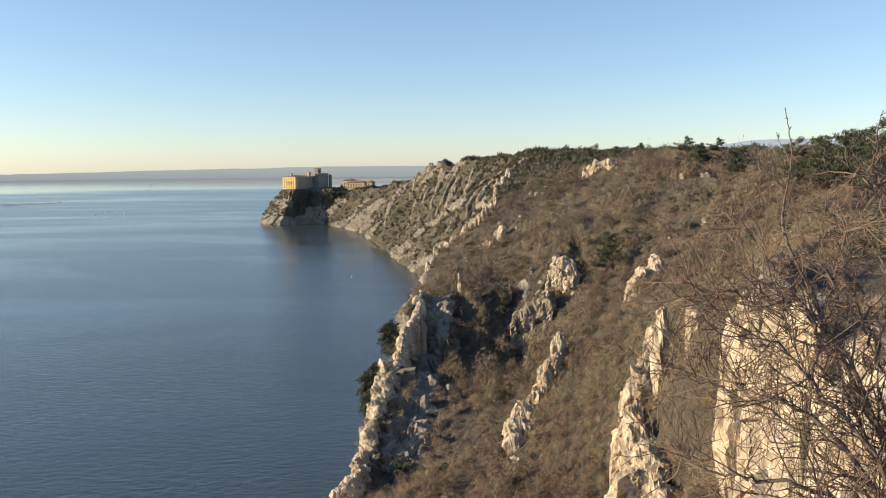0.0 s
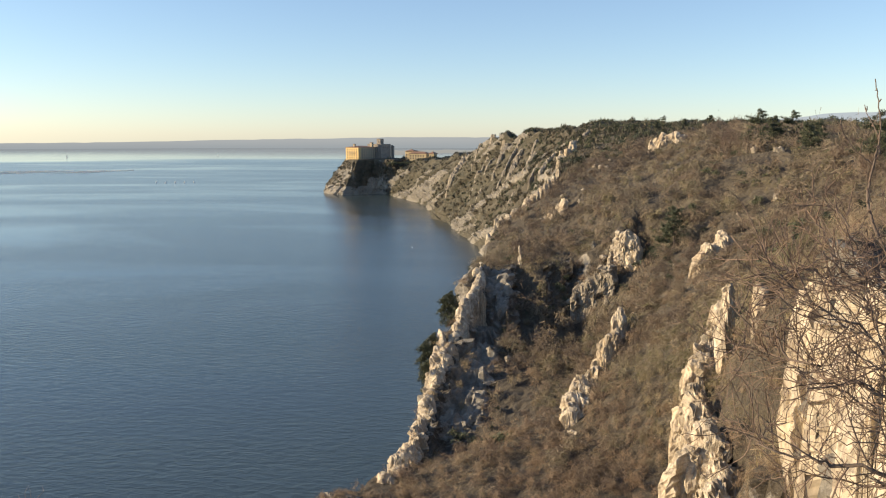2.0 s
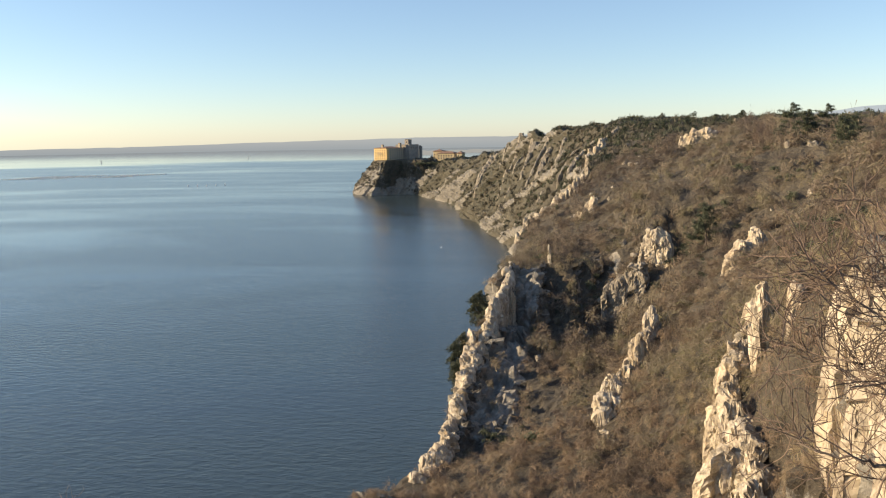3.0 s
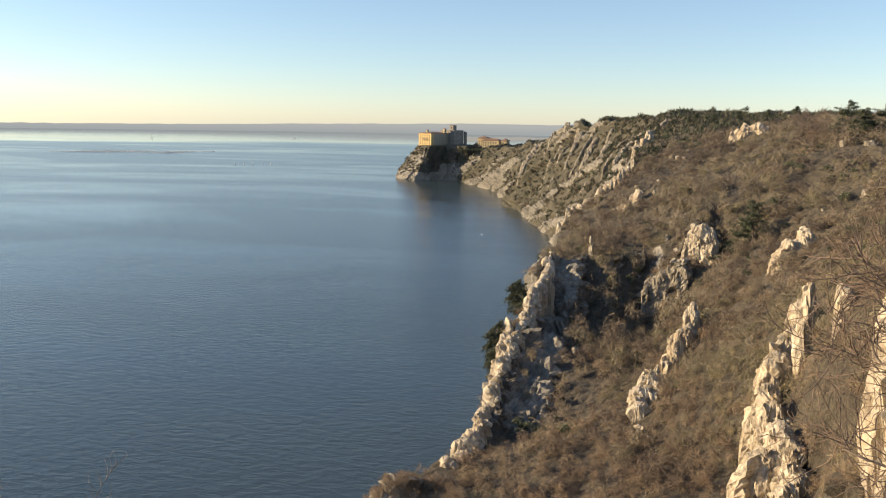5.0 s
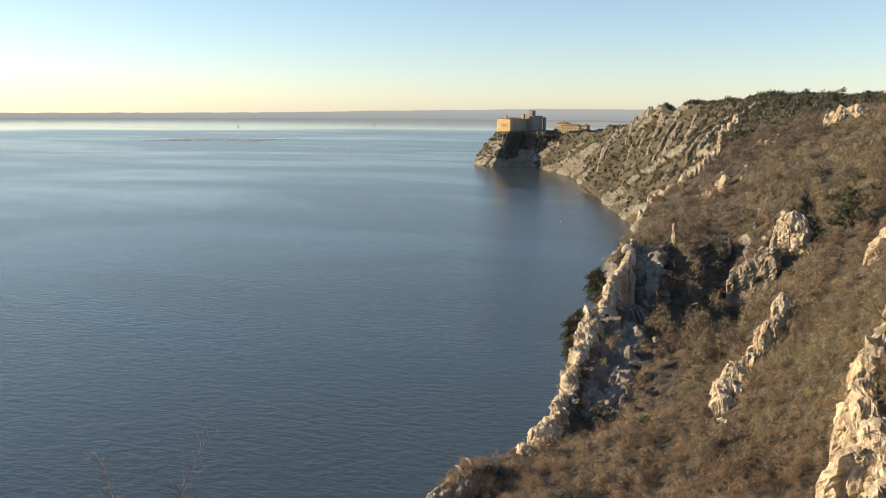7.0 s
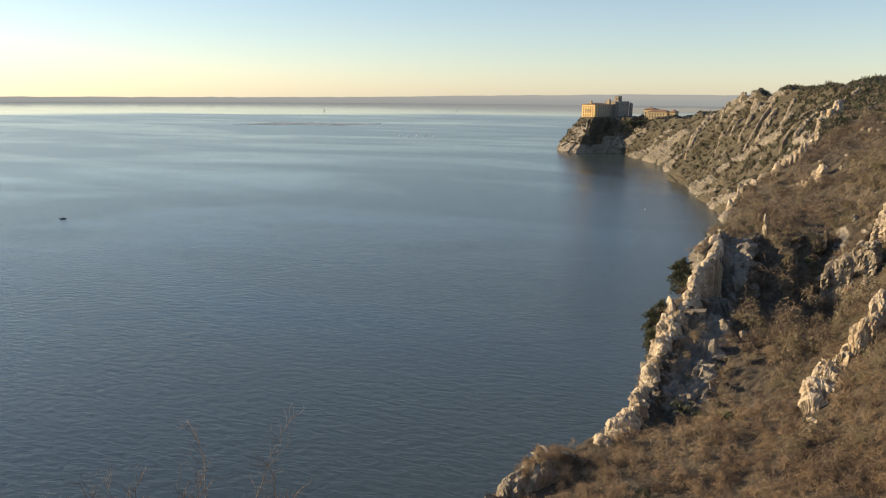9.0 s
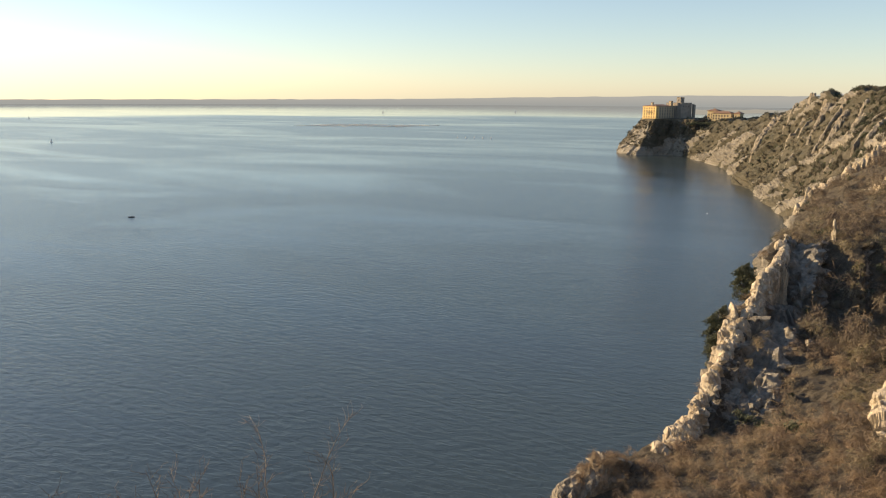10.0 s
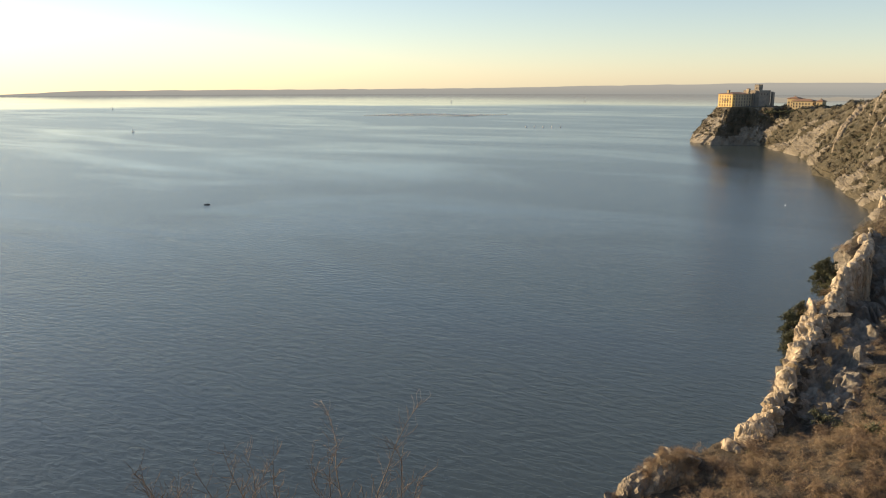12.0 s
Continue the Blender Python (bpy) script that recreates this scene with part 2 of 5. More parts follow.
def grid_faces(rows, cols):
    i = np.arange(rows * cols).reshape(rows, cols)
    return np.stack([i[:-1, :-1], i[:-1, 1:], i[1:, 1:], i[1:, :-1]], -1).reshape(-1, 4)


def part(name, bm, material, parent, label=""):
    me = bpy.data.meshes.new(name)
    bm.to_mesh(me)
    bm.free()
    me.materials.append(material)
    ob = new(name, me)
    ob.parent = parent
    if label:
        ob["label"] = label
    return ob


def child(name, me, parent, label=""):
    ob = new(name, me)
    ob.parent = parent
    if name in ("branchwork", "limb_frame", "crown"):
        ob["kind"] = "stuff"
    if label:
        ob["label"] = label
    return ob


# ---- the coast: cross-sections lofted along y ----
SEC_Y = [-60, 0, 9, 16, 30, 55, 70, 80, 88, 97, 115, 137, 149, 162, 185, 215, 250, 280, 330, 400, 520, 590, 656, 690, 760, 841, 913, 945, 962, 985, 1030, 1150, 1500]
SHORE = [-70, -60, -56, -52, -48, -42, -38, -34, -30, -23, -21, -19, -16.5, -15.5, -20, -18, -13, -5, 4, -4, -19, -37, -47, -66, -75, -91, -126, -143, -150, -158, -190, -120, 420]
EDGE_X = [-40, -42, -38, -34, -31, -27, -21.5, -19.5, -17, -12.6, -11.6, -11, -9, -6.6, -6, -6, -3, 13, 26, 24, -9, -28, -38, -58, -67, -83, -117, -134, -141, -149, -180, -105, 440]
EDGE_Z = [30, 29, 28, 28, 28, 29, 31, 33, 32, 29.5, 31, 34, 36.5, 46, 40, 39, 44, 51, 67, 58, 15, 15, 14, 13, 12, 12, 13, 14, 15, 15, 18, 16, 12]
MID_X = [-16, -14, -10, -3, 18, 23, 18.5, 12, 9, 10, 12, 15, 15, 16, 20, 22, 26, 36, 46, 42, 8, -10, -25, -42, -53, -69, -103, -120, -128, -136, -168, -90, 460]
MID_Z = [64, 66, 66, 58, 47, 42, 40, 38.5, 38, 37, 35.5, 34, 35, 47.5, 49, 53, 60, 66, 73, 73, 46, 44, 43, 40, 38, 35, 32, 32, 32, 32, 34, 30, 20]
TOP_X = [-4, 1, 3, 16, 20, 24.6, 35, 45, 50, 56, 60, 62, 62, 62, 62, 63, 66, 70, 80, 62, 32, 12, -6, -22, -36, -50, -86, -104, -112, -120, -150, -70, 500]
TOP_Z = [74, 73.4, 69.6, 67, 67, 64.6, 65, 68, 69, 70, 71, 72, 72.3, 72, 71.5, 71, 72.5, 74, 78, 80, 79, 76, 72, 66, 57, 52, 45, 44, 44, 44.5, 45, 40, 30]


def section(y):
    return [np.interp(y, SEC_Y, v) for v in (SHORE, EDGE_X, EDGE_Z, MID_X, MID_Z, TOP_X, TOP_Z)]


def plateau(x, y, top_x, top_z):
    """The upland behind the cliff top, nearly level."""
    d = np.maximum(x - top_x, 0)
    level = np.interp(y, [0, 200, 330, 520, 800, 950, 1200], [75, 74.5, 78, 81, 62, 45, 42])
    return top_z + (level - top_z) * (1 - np.exp(-d / 40)) + 2.0 * np.sin(x * 0.021 + y * 0.013) * (1 - np.exp(-d / 60))


ys = np.concatenate([np.arange(-60, 0, 3), np.arange(0, 60, 1.0), np.arange(60, 200, 0.55), np.arange(200, 340, 1.0), np.arange(340, 1060, 2.5), np.arange(1060, 1500, 12)])
CLIFF_N, BACK_N = 200, 40
pts = []
for y in ys:
    s, ex, ez, mx, mz, tx, tz = section(y)
    prof = np.array([[s - 6, -4], [s, 0], [ex, ez], [mx, mz], [tx, tz], [tx + 30, plateau(tx + 30, y, tx, tz)]])
    L = np.concatenate([[0], np.cumsum(np.hypot(*np.diff(prof, axis=0).T))])
    u = np.linspace(0, L[-1], CLIFF_N)
    x, z = np.interp(u, L, prof[:, 0]), np.interp(u, L, prof[:, 1])
    xb = tx + 30 + np.geomspace(1.2, 420, BACK_N)
    zb = plateau(xb, y, tx, tz)
    pts.append(np.stack([np.concatenate([x, xb]), np.full(CLIFF_N + BACK_N, y), np.concatenate([z, zb])], -1))
pts = np.array(pts)


def swing(x, y):
    """How far the cross-sections swing away from the square, so that the gully's head wall turns from the evening sun."""
    return 0.36 * np.clip(x - np.interp(y, SEC_Y, EDGE_X), 0, 40) * np.interp(y, [55, 112, 185, 300], [0, 1, 1, 0])


pts[:, :, 1] += swing(pts[:, :, 0], ys[:, None] + 0 * pts[:, :, 0])
warp = fbm(np.stack([pts[:, :, 0].ravel() * 0.13, pts[:, :, 1].ravel() * 0.03, 0 * pts[:, :, 0].ravel()], -1), 3, 91).reshape(pts.shape[:2])
pts[:, :, 1] += 6.0 * warp * np.interp(ys, [110, 145, 172, 205], [0, 1, 1, 0])[:, None]
# soften the section lines, then weather the surface
for _ in range(3):
    pts[:, 1:-1, 2] = 0.25 * pts[:, :-2, 2] + 0.5 * pts[:, 1:-1, 2] + 0.25 * pts[:, 2:, 2]
# the rock rib along the sea edge
rib_x = np.interp(ys, SEC_Y, EDGE_X)[:, None] + 1.6
rib_h = np.interp(ys, [84, 94, 150, 166, 170], [0, 2.0, 2.6, 1.4, 0])[:, None] * (0.8 + 0.35 * value_noise(np.stack([ys * 0.33, ys * 0, ys * 0], -1), 77)[:, None])
RIB = np.exp(-(np.abs(pts[:, :, 0] - rib_x) / 2.1) ** 3)
pts[:, :, 2] += rib_h * RIB
# the bushy shoulder between the sunlit fin and the bright cliff
pts[:, :, 2] += 9.0 * np.exp(-((pts[:, :, 0] - 25.5) / np.where(pts[:, :, 0] < 25.5, 3.6, 8.0)) ** 2 - ((pts[:, :, 1] - 74) / 9.0) ** 2)
pts[:, :, 2] += 9.0 * np.exp(-((pts[:, :, 0] - 20.8) / 4.0) ** 2 - ((pts[:, :, 1] - 55) / 5.5) ** 2)
du, dv = np.gradient(pts, axis=1), np.gradient(pts, axis=0)
nor = np.cross(du, dv)
nor /= np.linalg.norm(nor, axis=2, keepdims=True) + 1e-9
P, N = pts.reshape(-1, 3), nor.reshape(-1, 3)
far_k = np.clip((P[:, 1] - 300) / 300, 0, 1)
steep = np.clip((0.80 - N[:, 2]) / 0.25, 0, 1)
patch = fbm(P * 0.035, 3, 11)
rock = np.clip(steep * 0.75 + patch * 0.45 - 0.08, 0, 1)
slabs = fbm(P @ np.array([[0.10, 0.010, 0.0], [-0.03, 0.008, 0.0], [-0.18, 0.0, 0.012]]), 3, 17)
rock = rock * (1 - far_k) + far_k * np.clip(steep * (0.10 + 1.2 * slabs) + np.clip((17 - P[:, 2]) / 8, 0, 1) * (0.2 + 1.1 * slabs), 0, 1)
rock = np.maximum(rock, np.clip((RIB * rib_h / 4).ravel(), 0, 1) * 0.8)
FLANK = np.exp(-(np.abs(pts[:, :, 0] - rib_x - 4.5) / 5.0) ** 3) * np.interp(ys, [94, 108, 164, 174], [0, 1, 1, 0])[:, None]
rock = np.maximum(rock, 0.72 * FLANK.ravel())
rock *= 1 - 0.75 * np.exp(-((P[:, 1] - 70) / 21.0) ** 4) * (P[:, 0] > 8)
rock *= 1 - 0.8 * np.clip((P[:, 0] - 19) / 6, 0, 1) * np.interp(P[:, 1], [130, 150, 215, 240], [0, 1, 1, 0])
lie = 1 - 0.85 * np.exp(-(P[:, 0] ** 2 + P[:, 1] ** 2) / 60.0)
strata = P @ np.array([[0.10, 0.0, 0.04], [0.05, 0.08, 0.0], [-0.06, 0.05, 0.02]])
bare_k = np.clip((rock - 0.3) / 0.25, 0, 1)
relief = bare_k * (1.6 * blocks(P * [0.22, 0.22, 0.12], 5) + 0.8 * blocks(P * [0.75, 0.75, 0.34], 9) + 0.35 * blocks(P * [1.5, 1.5, 0.9], 13)) + 1.1 * fbm(P * 0.06, 3, 3) + 0.35 * fbm(P * 0.5, 3, 4) + 0.5 * (1 - bare_k) * np.abs(fbm(P * 0.42, 3, 6)) * np.interp(P[:, 1], [60, 110], [0, 1])
relief += far_k * np.clip((18 - P[:, 2]) / 8, 0, 1) * (1.8 * blocks(P @ np.array([[0.2, 0.02, 0.0], [0.1, 0.05, 0.0], [0.12, 0.0, 0.05]]), 25) + 0.9 * blocks(P * [0.5, 0.4, 0.3], 27))
relief += far_k * (4.6 * slabs + 1.1 * blocks(strata * 1.6, 21) * np.clip(rock * 2, 0, 1) + 3.0 * fbm(P * 0.02, 3, 8))
inland = np.clip((P[:, 0] - np.interp(P[:, 1], SEC_Y, EDGE_X) - 12) / 25, 0, 1) * np.interp(P[:, 1], [95, 135, 300, 420], [0, 1, 1, 0.4])
relief += inland * (2.6 * fbm(P * 0.03, 2, 45) + 1.5 * fbm(P * 0.085, 3, 47))
shore_k = np.clip((P[:, 2] + 2) / 6, 0.25, 1)
P = P + N * (relief * lie * shore_k)[:, None]
GRID = P.reshape(pts.shape)
ROCKY = rock.reshape(pts.shape[:2])
ground = new("ground", mesh_of("ground", P, grid_faces(*pts.shape[:2]), GROUND, False, rock=rock, wood=far_k))
tagged(ground, "limestone sea cliffs and scrubby brown coastal slope", "ground", kind="structure")


def height(x, y):
    """The ground's height at a place on the slope or the upland."""
    row = y
    for _ in range(12):
        row = 0.5 * row + 0.5 * (y - float(swing(x, row)))
    r = GRID[np.argmin(np.abs(ys - row))]
    return float(np.interp(x, np.maximum.accumulate(r[:, 0]), r[:, 2]))


# ---- the sea and what closes the view ----
R = 4990
a = np.linspace(0, 2 * math.pi, 97)[:-1]
sea = new("water", mesh_of("water", np.concatenate([[[0, 0, 0]], np.stack([R * np.cos(a), R * np.sin(a), 0 * a], -1)]), np.stack([np.zeros(96, int), 1 + np.arange(96), 1 + (np.arange(96) + 1) % 96], -1), SEA))
tagged(sea, "calm blue-grey sea with ripples and pale slicks", "sea", kind="structure")


def strip(name, r, az0, az1, tops, material, label):
    az = np.radians(np.linspace(az0, az1, 260))
    top = tops(np.degrees(az))
    rows = np.array([[[rr * np.sin(q), rr * np.cos(q), zz] for q, zz in zip(az, z)] for rr, z in ((r, -2 + 0 * top), (r + 10, top * 0.6), (r + 30, top), (r + 60, top * 0))])
    tagged(new(name, mesh_of(name, rows.reshape(-1, 3), grid_faces(4, 260), material, True)), label, "backdrop", kind="structure")


def shore_tops(az):
    k = np.stack([az * 0.6, az * 0, az * 0], -1)
    return np.interp(az, [-100, -61, -57, -40, -30, -16, -10, 5, 60], [6, 8, 24, 30, 34, 56, 66, 73, 75]) + 2.0 * fbm(k, 4, 31) + 1.5 * fbm(k * 9, 2, 33)


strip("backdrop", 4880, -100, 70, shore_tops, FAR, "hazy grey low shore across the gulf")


def flats():
    """The low plain beyond the castle, with water on both sides."""
    az = np.radians(np.linspace(-9.5, 6, 90))
    k = np.stack([np.degrees(az) * 0.7, az * 0, az * 0], -1)
    near, far = 3300 + 260 * fbm(k, 3, 35), 3950 + 160 * fbm(k, 3, 37)
    rows = np.array([[[r * np.sin(q), r * np.cos(q), z] for q, r in zip(az, rr)] for rr, z in ((near, -1), (near + 20, 2.0), (far - 20, 3.5), (far, -1))])
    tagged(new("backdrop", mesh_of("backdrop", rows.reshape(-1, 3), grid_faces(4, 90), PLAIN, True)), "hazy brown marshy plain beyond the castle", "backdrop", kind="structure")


flats()


def hill_tops(az):
    k = np.stack([az * 0.25, az * 0, az * 0], -1)
    return np.interp(az, [-2, 2, 6, 12, 18, 23, 30, 45, 70], [40, 60, 80, 110, 170, 190, 180, 170, 150]) + 22 * fbm(k, 4, 41)


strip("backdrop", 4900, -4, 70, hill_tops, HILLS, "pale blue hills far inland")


# ---- rock formations ----
def fin(stations, seed, sink=2.5, jag=0.9, step=0.32, rough=1.0, skew=0.0):
    """A craggy wall of rock along stations of x, y, top, half-width."""
    st = np.array(stations, float)
    if len(st) == 1:
        x, y, z, w = st[0]
        st = np.array([[x - w * 0.4, y + w * 0.3, z - w * 0.4, w], [x, y, z, w], [x + w * 0.4, y - w * 0.3, z - w * 0.5, w]])
    L = np.concatenate([[0], np.cumsum(np.hypot(*np.diff(st[:, :2], axis=0).T))])
    end = max(st[0, 3], st[-1, 3])
    n = max(10, int((L[-1] + 2 * end) / step))
    s = np.linspace(-end, L[-1] + end, n)
    inside = np.clip(s, 0, L[-1])
    way = (st[-1, :2] - st[0, :2]) / (np.linalg.norm(st[-1, :2] - st[0, :2]) + 1e-6)
    cx = np.interp(inside, L, st[:, 0]) + (s - inside) * way[0]
    cy = np.interp(inside, L, st[:, 1]) + (s - inside) * way[1]
    top = np.interp(inside, L, st[:, 2])
    half = np.interp(inside, L, st[:, 3])
    k = np.stack([s * 0.45, s * 0 + seed, s * 0], -1)
    wide = max(float(np.mean(half)), 0.3)
    col = np.floor(s / (0.75 * wide) + 0.5 * value_noise(k * 1.7, seed + 2)).astype(np.int64)
    lump = np.floor(s / (2.1 * wide * (1 + L[-1] / 14)) + 0.4 + 0.6 * value_noise(k * 0.6, seed + 4)).astype(np.int64)
    top = top + 0.7 * jag * fbm(k, 3, seed) + 0.6 * jag - jag * (0.75 * hashed(col, col * 0 + 3, col * 0, seed) + 0.6 * hashed(lump, lump * 0 + 5, lump * 0, seed))
    half = half * (0.7 + 0.6 * hashed(lump, lump * 0 + 1, lump * 0, seed) + 0.10 * (hashed(col, col * 0 + 2, col * 0, seed) - 0.5))
    out = np.clip(1 - (np.abs(s - inside) / end) ** 2, 0, 1)
    base = np.array([height(a, b) for a, b in zip(cx, cy)]) - sink
    top = base + (np.maximum(top, base + 1) - base) * (0.25 + 0.75 * np.sqrt(out))
    half = half * (0.35 + 0.65 * np.sqrt(out))
    across = np.array([-way[1], way[0]])
    rise = float(np.mean(top - base))
    m = max(16, int((2 * rise + 2 * half.mean()) / step))
    f = np.linspace(-1, 1, m)
    power = 1.9 + 1.3 * hashed(lump, lump * 0 + 8, lump * 0, seed)[:, None]
    lean_ = 0.5 * (hashed(lump, lump * 0 + 9, lump * 0, seed) - 0.5)[:, None]
    hgt = 1 - np.abs(f)[None, :] ** power
    lat = (np.sign(f) * np.clip(np.abs(f) * 2.2, 0, 1) * (0.5 + 0.5 * np.abs(f)))[None, :] + lean_ * hgt
    V = np.zeros((n, m, 3))
    V[:, :, 0] = cx[:, None] + (half[:, None] * 1.5 * lat + skew * hgt * (top - base)[:, None]) * across[0]
    V[:, :, 1] = cy[:, None] + (half[:, None] * 1.5 * lat + skew * hgt * (top - base)[:, None]) * across[1]
    V[:, :, 2] = base[:, None] + (top - base)[:, None] * hgt
    du, dv = np.gradient(V, axis=1), np.gradient(V, axis=0)
    nr = np.cross(dv, du)
    nr /= np.linalg.norm(nr, axis=2, keepdims=True) + 1e-9
    mid = np.stack([cx, cy, (top + base) / 2], -1)[:, None]
    nr *= np.sign(np.sum(nr * (V - mid), axis=2, keepdims=True) + 1e-9)
    p, q = V.reshape(-1, 3), nr.reshape(-1, 3)
    tilt = p @ np.array([[1, 0, 0.0], [0, 1, 0.0], [0.25, -0.1, 1]])
    u = float(np.clip(1.15 / wide, 0.55, 1.7))
    d = rough * (0.72 * blocks(tilt * np.array([0.42, 0.42, 0.34]) * u + seed, seed) + 0.36 * blocks(tilt * np.array([1.0, 1.0, 0.85]) * u, seed + 5) + 0.15 * blocks(tilt * np.array([2.2, 2.2, 2.0]) * u, seed + 8) + 0.30 * fbm(p * np.array([1.1, 1.1, 0.8]), 4, seed))
    size = np.clip(np.repeat(half, m) / 1.6, 0.35, 1.3)
    p = p + q * (d * size)[:, None]
    FINS.extend(zip(cx[::3], cy[::3], half[::3]))
    return p, grid_faces(n, m)


FINS = []


def rock(name, label, stations, seed, stone=ROCK, **more):
    """One rock standing by itself."""
    p, f = fin(stations, seed, **more)
    st = np.array(stations, float)
    span = float(np.sum(np.hypot(*np.diff(st[:, :2], axis=0).T)))
    if span < 16:
        return tagged(new(name, mesh_of(name, p, f, stone)), label, "rock", "rock outcrops on the slope")
    # a long ridge: one crag after another
    ob = tagged(new(name), label, "rock", "rock outcrops on the slope")
    ob.location = (*st[0, :2], height(*st[0, :2]))
    m = int(f[0, 3] - f[0, 0])
    rows = p.reshape(-1, m, 3) - np.array(ob.location)
    cuts = np.linspace(0, len(rows) - 1, int(span / 7) + 1).astype(int)
    for a, b in zip(cuts, cuts[1:]):
        piece = rows[a:b + 1]
        child("crag", mesh_of("crag", piece.reshape(-1, 3), grid_faces(*piece.shape[:2]), stone), ob)
    return ob


def crags(name, label, stations, seed, apart=2.2, turn=(-0.58, 0.81), stone=ROCK, **more):
    """A ridge of separate crags along stations, each turned its own way."""
    q = np.random.default_rng(seed)
    st = np.array(stations, float)
    L = np.concatenate([[0], np.cumsum(np.hypot(*np.diff(st[:, :2], axis=0).T))])
    ob = tagged(new(name), label, "rock", "rock outcrops on the slope")
    n = max(2, int(L[-1] / apart))
    x0, y0 = st[0, :2]
    ob.location = (x0, y0, height(x0, y0))
    for i, s in enumerate(np.linspace(0, L[-1], n)):
        x, y, z, w = [np.interp(s, L, st[:, c]) for c in range(4)]
        w *= q.uniform(0.75, 1.35)
        z += q.normal() * 0.55
        x += q.normal() * 0.45 * w
        t = np.array(turn) + q.normal(size=2) * 0.25
        t = t / np.linalg.norm(t) * w * q.uniform(0.9, 1.6)
        p, f = fin([(x - t[0], y - t[1], z - q.uniform(0.1, 1.2) * w, w * 0.8), (x, y, z, w), (x + t[0], y + t[1], z - q.uniform(0.1, 1.4) * w, w * 0.8)], seed * 37 + i, **more)
        child("crag", mesh_of("crag", p - np.array(ob.location), f, stone), ob)
    return ob


rock("rock_ridge", "jagged pale limestone ridge along the cliff edge", [(-4.6, 166, 47.2, 0.9), (-5.9, 157, 44.7, 1.1), (-7.2, 149, 42.2, 1.3), (-8.9, 139, 38.6, 1.4), (-9.4, 134, 37.4, 1.3)], 1, PALE, sink=9, jag=1.4, step=0.24)
edge_rock = rock("rock_ridge", "sunlit limestone buttress above the sea", [(-9.5, 134, 38.0, 1.2), (-10.4, 124, 36.6, 1.2), (-11.2, 115, 35.4, 1.35), (-11.8, 105, 34.4, 1.4), (-13.0, 95, 33.2, 1.4), (-14.6, 87, 32.2, 1.2)], 2, PALE, sink=9, jag=1.1, step=0.24, rough=0.9)
crags("rock_ridge", "row of pale limestone teeth along the cliff edge", [(-5.2, 163, 46.2, 0.8), (-6.4, 155, 43.2, 0.9), (-8.0, 141, 38.6, 0.9)], 14, 4.6, sink=5, jag=1.4, step=0.24)
rock("rock_slab", "smooth pale leaning limestone slab", [(-12.0, 137, 39.4, 0.6), (-10.8, 135.2, 38.4, 0.8)], 3, rough=0.4, jag=0.3, sink=6)
rock("rock_spire", "thin upright limestone spire on a brown shoulder", [(3.3, 170.2, 48.4, 0.16), (3.6, 170, 50.6, 0.15), (3.9, 169.8, 47.6, 0.2)], 4, jag=0.5, step=0.12, rough=0.9)
rock("rock_pinnacle", "tall cream limestone pinnacle with dark fissures", [(23.8, 164.8, 52.6, 0.9), (24.8, 164, 54.4, 1.0), (26.0, 163, 54.8, 1.1), (27.4, 162, 54.6, 1.1), (28.4, 161.2, 52.0, 0.9)], 5, jag=1.2, step=0.22, sink=7, rough=1.1)
rock("rock_ridge", "narrow cream limestone fin stepping down the slope", [(20.0, 123.5, 47.6, 0.6), (18.4, 119.5, 46.2, 0.7), (16.8, 116, 43.8, 0.8), (15.0, 112, 43.4, 0.8), (13.6, 109, 41.2, 0.9), (11.4, 102.4, 40.8, 1.0), (9.4, 95.6, 39.0, 1.0), (9.0, 89.6, 37.6, 0.8)], 6, PALE, jag=2.2, step=0.22, sink=5)
crags("rock_ridge", "small limestone teeth on a narrow fin", [(19.6, 122.6, 46.6, 0.55), (16.0, 114, 43.4, 0.6), (11.6, 103, 40.8, 0.7), (9.6, 94, 38.2, 0.6)], 26, 6.5, jag=1.4, step=0.22, sink=4)
knob = rock("rock_outcrop", "rounded limestone knob at the cliff edge", [(-22.6, 70.5, 31.4, 1.0), (-21.4, 73.5, 33.2, 1.5), (-19.6, 76.0, 34.8, 1.7), (-17.4, 79.0, 34.8, 1.4), (-15.4, 82.5, 33.2, 1.0)], 28, DULL, jag=0.6, step=0.26, sink=6, rough=0.8)
broad = rock("rock_ridge", "broad sunlit limestone fin with hollows and grass ledges", [(26.3, 92.5, 53.4, 0.7), (24.6, 88.8, 51.4, 0.9), (21.8, 83.4, 49.6, 1.1), (20.2, 77.7, 47.6, 1.3), (19.6, 71.9, 47.0, 1.9), (19.2, 66, 45.8, 2.2), (18.8, 60, 44.6, 2.3)], 7, sink=6, jag=2.0, step=0.24)
crags("rock_ridge", "pale limestone teeth on a sunlit fin", [(25.8, 91.5, 53.8, 0.7), (22.4, 84.4, 50.6, 0.9), (20.2, 77, 48.4, 1.0), (18.4, 68, 46.0, 1.0)], 27, 5.0, jag=1.4, step=0.24, sink=4)
crags("rock_pinnacle", "rounded limestone pinnacle among brown bushes", [(31.2, 129, 50.6, 1.2), (33.2, 129.6, 54.0, 1.4), (35.4, 130.3, 57.6, 1.4), (37.6, 131, 58.8, 1.3), (38.8, 133, 58.6, 1.0)], 8, 1.5, sink=6, jag=0.9)
